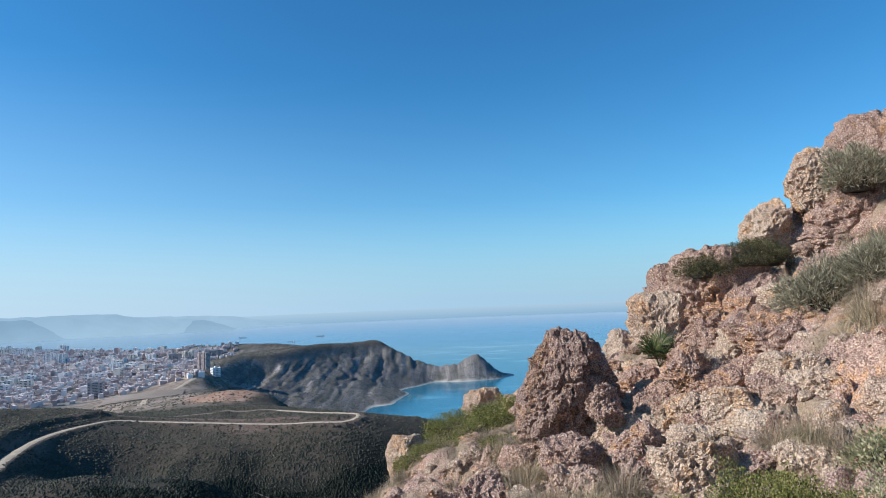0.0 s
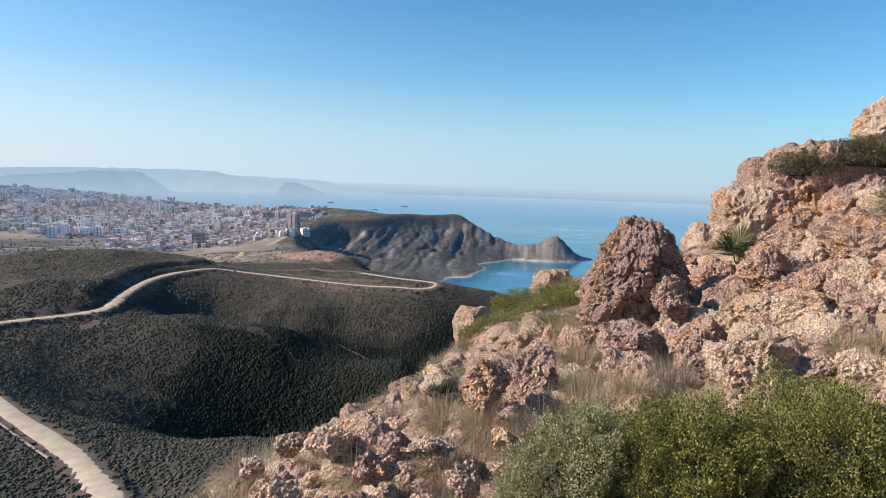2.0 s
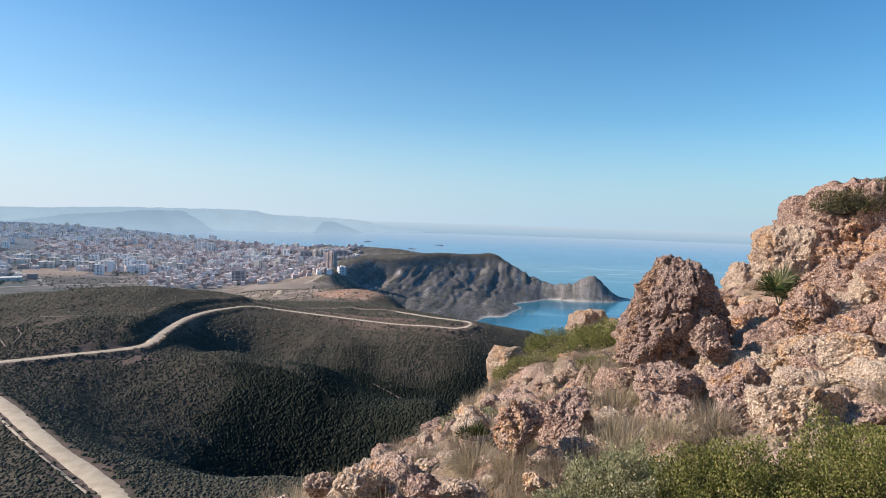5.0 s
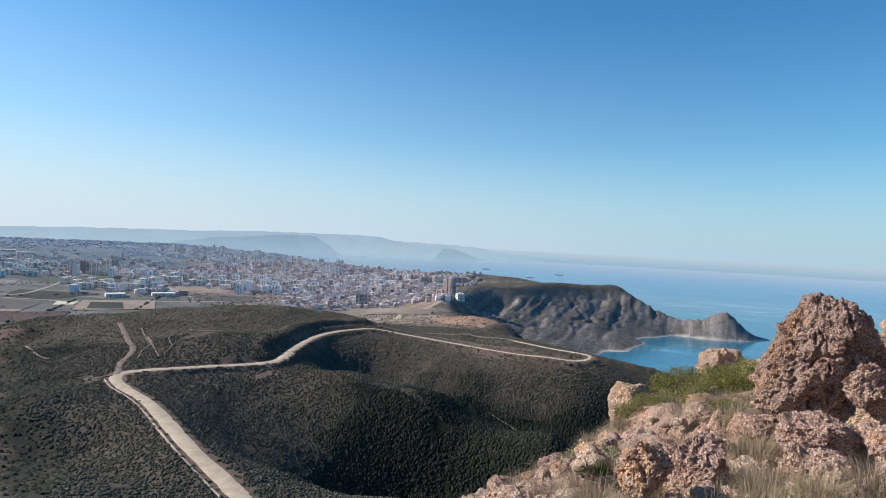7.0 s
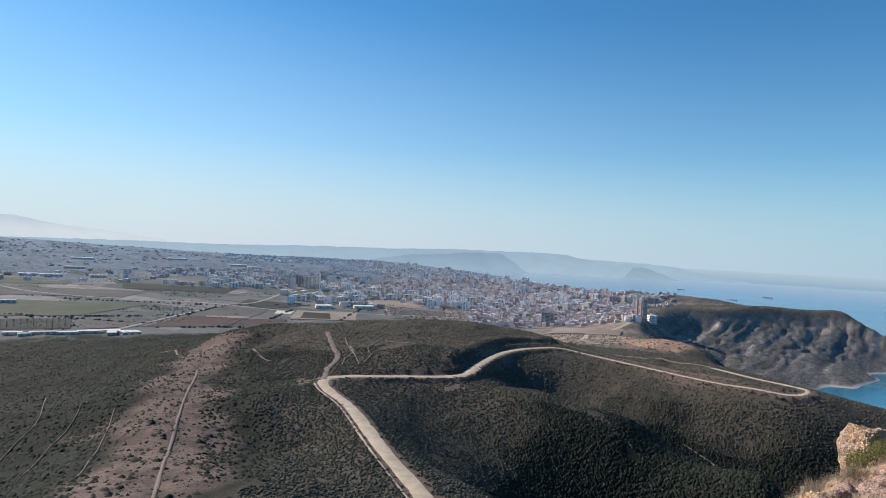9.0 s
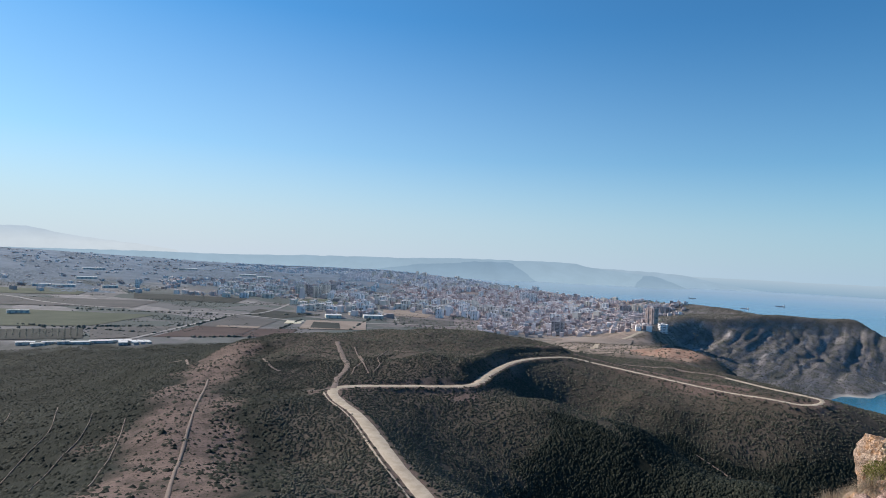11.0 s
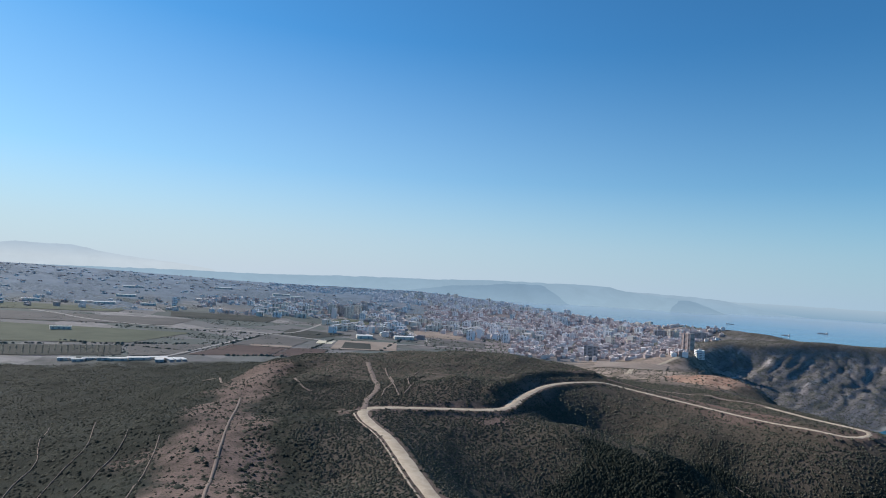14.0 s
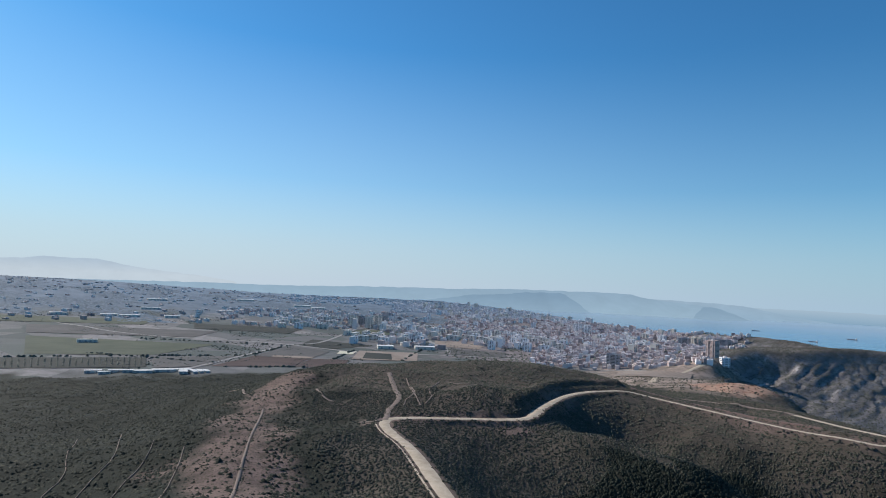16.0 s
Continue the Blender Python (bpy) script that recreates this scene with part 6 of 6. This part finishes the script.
for (x, y, kind, size), z in zip(tuft_spots, tuft_z):
    m = pose(x, y, z, rnd.uniform(-8, 8), rnd.uniform(-8, 8), rnd.uniform(0, 360))
    ob = TUFTS[kind]
    if kind in used:
        ob = copy_thing(ob, m)
    else:
        ob.matrix_basis = m
        used.add(kind)
    ob.scale = (size, size, size * rnd.uniform(0.8, 1.1))


def bush(centre, half, leaves, leaf, material, label, seed, name="bush", stem=90, slim=0.25, core_size=0.72):
    """A dense low bush: many small leaves on fanning twigs, with an uneven outline."""
    g = np.random.RandomState(seed)
    thing = tagged(new(name), label, "bush", group="bushes of the look-out")
    thing.location = centre
    n = leaves
    d = g.normal(0, 1, (n, 3))
    d[:, 2] = np.abs(d[:, 2]) * 1.0 - 0.15
    d /= np.linalg.norm(d, axis=1)[:, None]
    lump = 1 + 0.22 * vnoise(d * 2.6 + seed, seed) + 0.16 * vnoise(d * 6.5 + seed, seed + 1)
    rad = lump * (1 - 0.32 * g.uniform(0, 1, n) ** 1.6)
    rad += (g.uniform(0, 1, n) > 0.93) * g.uniform(0, 0.16, n)
    p = d * rad[:, None] * np.array(half)
    axis = d + g.normal(0, 0.75, (n, 3)) + np.array([0, 0, 0.5])
    axis /= np.linalg.norm(axis, axis=1)[:, None]
    side = np.cross(axis, g.normal(0, 1, (n, 3)))
    side /= np.linalg.norm(side, axis=1)[:, None]
    ln, wd = leaf * g.uniform(0.7, 1.3, n)[:, None], leaf * slim * g.uniform(0.7, 1.3, n)[:, None]
    v = np.stack([p, p + axis * ln * 0.5 + side * wd, p + axis * ln, p + axis * ln * 0.5 - side * wd], 1).reshape(-1, 3)
    f = np.arange(n * 4).reshape(-1, 4)
    part_mesh("foliage", mesh_of("foliage", v, f, material), thing)
    # a solid dark body added inside, standing for the shade between the leaves
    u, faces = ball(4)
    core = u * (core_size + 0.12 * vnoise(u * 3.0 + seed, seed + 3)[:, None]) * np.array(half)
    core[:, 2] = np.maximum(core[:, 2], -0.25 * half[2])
    part_mesh("shade_core", mesh_of("shade_core", core, faces, MAT_CORE), thing)
    m = stem
    d = g.normal(0, 1, (m, 3))
    d[:, 2] = np.abs(d[:, 2]) + 0.1
    d /= np.linalg.norm(d, axis=1)[:, None]
    tip = d * np.array(half) * g.uniform(0.75, 1.05, m)[:, None]
    foot = np.c_[tip[:, :2] * 0.15, np.full(m, -0.2 * half[2])]
    mid = (foot + tip) / 2 + g.normal(0, 0.06, (m, 3))
    vs = []
    for i in range(m):
        for q, w in ((foot[i], 0.008), (mid[i], 0.005), (tip[i], 0.002)):
            for k in range(3):
                vs.append(q + w * np.array([math.cos(k * 2.09), math.sin(k * 2.09), 0]))
    quad = np.array([[s * 3 + k, s * 3 + (k + 1) % 3, s * 3 + 3 + (k + 1) % 3, s * 3 + 3 + k] for s in (0, 1) for k in range(3)])
    part_mesh("twig_tangle", mesh_of("twig_tangle", np.array(vs), (quad[None] + np.arange(m)[:, None, None] * 9).reshape(-1, 4), MAT_TWIG), thing)
    return thing


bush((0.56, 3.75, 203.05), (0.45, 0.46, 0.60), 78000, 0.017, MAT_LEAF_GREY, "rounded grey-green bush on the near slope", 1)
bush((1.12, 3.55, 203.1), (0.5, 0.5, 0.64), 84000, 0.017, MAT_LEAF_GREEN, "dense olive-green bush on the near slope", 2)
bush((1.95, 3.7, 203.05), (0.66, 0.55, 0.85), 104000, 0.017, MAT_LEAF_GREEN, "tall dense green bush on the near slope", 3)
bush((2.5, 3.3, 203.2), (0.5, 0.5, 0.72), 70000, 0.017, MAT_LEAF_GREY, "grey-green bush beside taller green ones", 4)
bush((0.45, 14.2, 201.95), (1.0, 0.8, 0.6), 20000, 0.036, MAT_LEAF_GREEN, "low olive-green bush spreading over the slope's edge", 5)
bush((1.25, 13.4, 202.3), (0.85, 0.8, 0.62), 17000, 0.036, MAT_LEAF_GREEN, "low olive-green bush below the big boulder", 6)
bush((-0.45, 13.6, 201.45), (0.7, 0.6, 0.5), 11000, 0.036, MAT_LEAF_GREEN, "low green bush beside a pale rock", 7)
bush((0.75, 12.3, 202.0), (0.7, 0.6, 0.42), 8000, 0.045, MAT_LEAF_GREY, "low dusty-green bush on the slope", 8)
bush((5.0, 11.6, 205.36), (0.58, 0.45, 0.33), 13000, 0.026, MAT_LEAF_DARK, "dark flattened bush crowning the outcrop", 9, stem=300)
bush((5.8, 11.5, 205.55), (0.62, 0.45, 0.40), 14000, 0.026, MAT_LEAF_DARK, "dark flattened bush spilling over the outcrop", 10, stem=160)
bush((6.1, 9.9, 204.75), (0.7, 0.55, 0.62), 5200, 0.16, MAT_LEAF_PALE, "straggling silver-grey shrub with bare twigs", 11, "shrub", stem=700, slim=0.035, core_size=0.45)
bush((6.75, 9.5, 205.1), (0.65, 0.55, 0.62), 5200, 0.16, MAT_LEAF_PALE, "straggling silver-grey shrub with bare twigs", 12, "shrub", stem=700, slim=0.035, core_size=0.45)
bush((7.75, 11.3, 206.9), (0.6, 0.5, 0.62), 4600, 0.15, MAT_LEAF_PALE, "straggling shrub on top of the rocks", 13, "shrub", stem=500, slim=0.035, core_size=0.45)
bush((3.9, 5.4, 203.4), (0.5, 0.4, 0.35), 6000, 0.035, MAT_LEAF_GREY, "low dusty shrub among dry grass", 14, "shrub", stem=160)
bush((-1.9, 7.3, 201.6), (0.35, 0.3, 0.28), 3500, 0.035, MAT_LEAF_GREEN, "small green bush at the slope's edge", 15)
bush((-2.6, 5.6, 201.5), (0.45, 0.4, 0.32), 5000, 0.035, MAT_LEAF_DARK, "low dark bush at the slope's edge", 16)
bush((-0.9, 9.6, 201.7), (0.6, 0.5, 0.3), 5000, 0.04, MAT_LEAF_GREY, "low dusty shrub below a small rock", 17, "shrub", stem=160)


def dwarf_palm(centre, size, seed, label):
    """A dwarf fan palm: pleated fans of narrow fingers on short stalks."""
    g = random.Random(seed)
    thing = tagged(new("dwarf_palm"), label, "palm", group="dwarf palms of the look-out")
    thing.location = centre
    for k in range(13):
        turn, tilt = k * 2.4 + g.uniform(-0.3, 0.3), g.uniform(0.15, 1.15)
        out = Vector((math.cos(turn) * math.sin(tilt), math.sin(turn) * math.sin(tilt), math.cos(tilt)))
        side = out.cross(Vector((0, 0, 1))).normalized()
        up = side.cross(out)
        stalk = size * g.uniform(0.35, 0.6)
        hub = out * stalk
        vs, fs = [], []
        vs += [Vector((0, 0, 0)) - side * 0.006, Vector((0, 0, 0)) + side * 0.006, hub + side * 0.005, hub - side * 0.005]
        fs.append((0, 1, 2, 3))
        for i in range(15):
            a = (i / 14 - 0.5) * 2.7
            way = out * math.cos(a) + side * math.sin(a)
            ln = size * 0.62 * (0.75 + 0.25 * math.cos(a)) * g.uniform(0.9, 1.05)
            cross = (side * math.cos(a) - out * math.sin(a)) * size * 0.022
            tip = hub + way * ln - Vector((0, 0, 1)) * ln * 0.12 + up * g.uniform(-0.02, 0.02)
            n = len(vs)
            vs += [hub, hub + way * ln * 0.5 + cross, tip, hub + way * ln * 0.5 - cross]
            fs.append((n, n + 1, n + 2, n + 3))
        part_mesh("frond", mesh_of("frond", [v[:] for v in vs], fs, MAT_PALM), thing)
    return thing


dwarf_palm((3.42, 10.05, 203.85), 0.62, 1, "green dwarf fan palm growing between rocks")
dwarf_palm((-0.61, 6.35, 202.6), 0.34, 2, "small yellowing dwarf palm in dry grass")

# ---- loose stones ----
g = np.random.RandomState(8)
u, faces = ball(2)
n = 1500
sx, sy = g.uniform(-3.4, 7.5, n), g.uniform(3.2, 15, n)
keep = (sx < 2.2 + 0.62 * sy) & (sx > -0.42 * sy - 0.6)
sq = np.c_[sx, sy][keep]
n = len(sq)
sz = land(sq)
size = 0.018 + 0.06 * g.gamma(1.2, 0.6, n)
v = np.zeros((n, len(u), 3))
for i in range(n):
    k = g.uniform(0.6, 1.2, 3) * np.array([1, 1, 0.7])
    v[i] = u * k * (1 + 0.35 * vnoise(u * 1.4 + i * 7.1, 5)[:, None]) * size[i]
v += np.c_[sq, sz + size * 0.15][:, None, :]
stones = mesh_of("loose_stones", v.reshape(-1, 3), (faces[None] + np.arange(n)[:, None, None] * len(u)).reshape(-1, 3), MAT_ROCK_PALE)
tagged(new("loose_stones", stones), "loose pale stones and scree on the slope", "stones", kind="stuff")

# fine dry grass all over the slope
g = np.random.RandomState(15)
pieces_v, pieces_f, total = [], [], 0
spots = np.c_[g.uniform(-3.4, 7.0, 5600), g.uniform(3.2, 16, 5600)]
spots = spots[(spots[:, 0] < 2.0 + 0.6 * spots[:, 1]) & (spots[:, 0] > -0.42 * spots[:, 1] - 0.8)]
spots = spots[vnoise(np.c_[spots / 1.1, np.zeros(len(spots))], 81) + np.where(spots[:, 0] < 1.0, 0.1, -0.1) > 0.0]
for (x, y), z in zip(spots, land(spots)):
    v, f = blades(g, 20, 0.09, 0.12, 0.005, 1.5)
    pieces_v.append(v + (x, y, z))
    pieces_f.append(f + total)
    total += len(v)
tagged(new("dry_grass", mesh_of("dry_grass", np.vstack(pieces_v), np.vstack(pieces_f), MAT_STRAW)), "thin dry grass over the stony slope", "grass", kind="stuff")

for k, (x, y, z, a, b, h, mat) in enumerate((
    (-0.42, 12.5, 201.85, 0.58, 0.5, 0.40, MAT_LEAF_GREEN),
    (0.12, 12.1, 202.05, 0.65, 0.5, 0.40, MAT_LEAF_GREEN),
    (0.78, 12.7, 202.22, 0.68, 0.5, 0.44, MAT_LEAF_GREEN),
    (1.32, 12.9, 202.40, 0.60, 0.5, 0.45, MAT_LEAF_GREEN),
    (0.40, 11.2, 202.02, 0.50, 0.4, 0.28, MAT_LEAF_GREY),
    (0.98, 11.5, 202.26, 0.52, 0.4, 0.30, MAT_LEAF_GREEN),
)):
    bush((x, y, z), (a, b, h), 9000, 0.03, mat, "low olive-green bush in a thicket below the boulder", 40 + k)
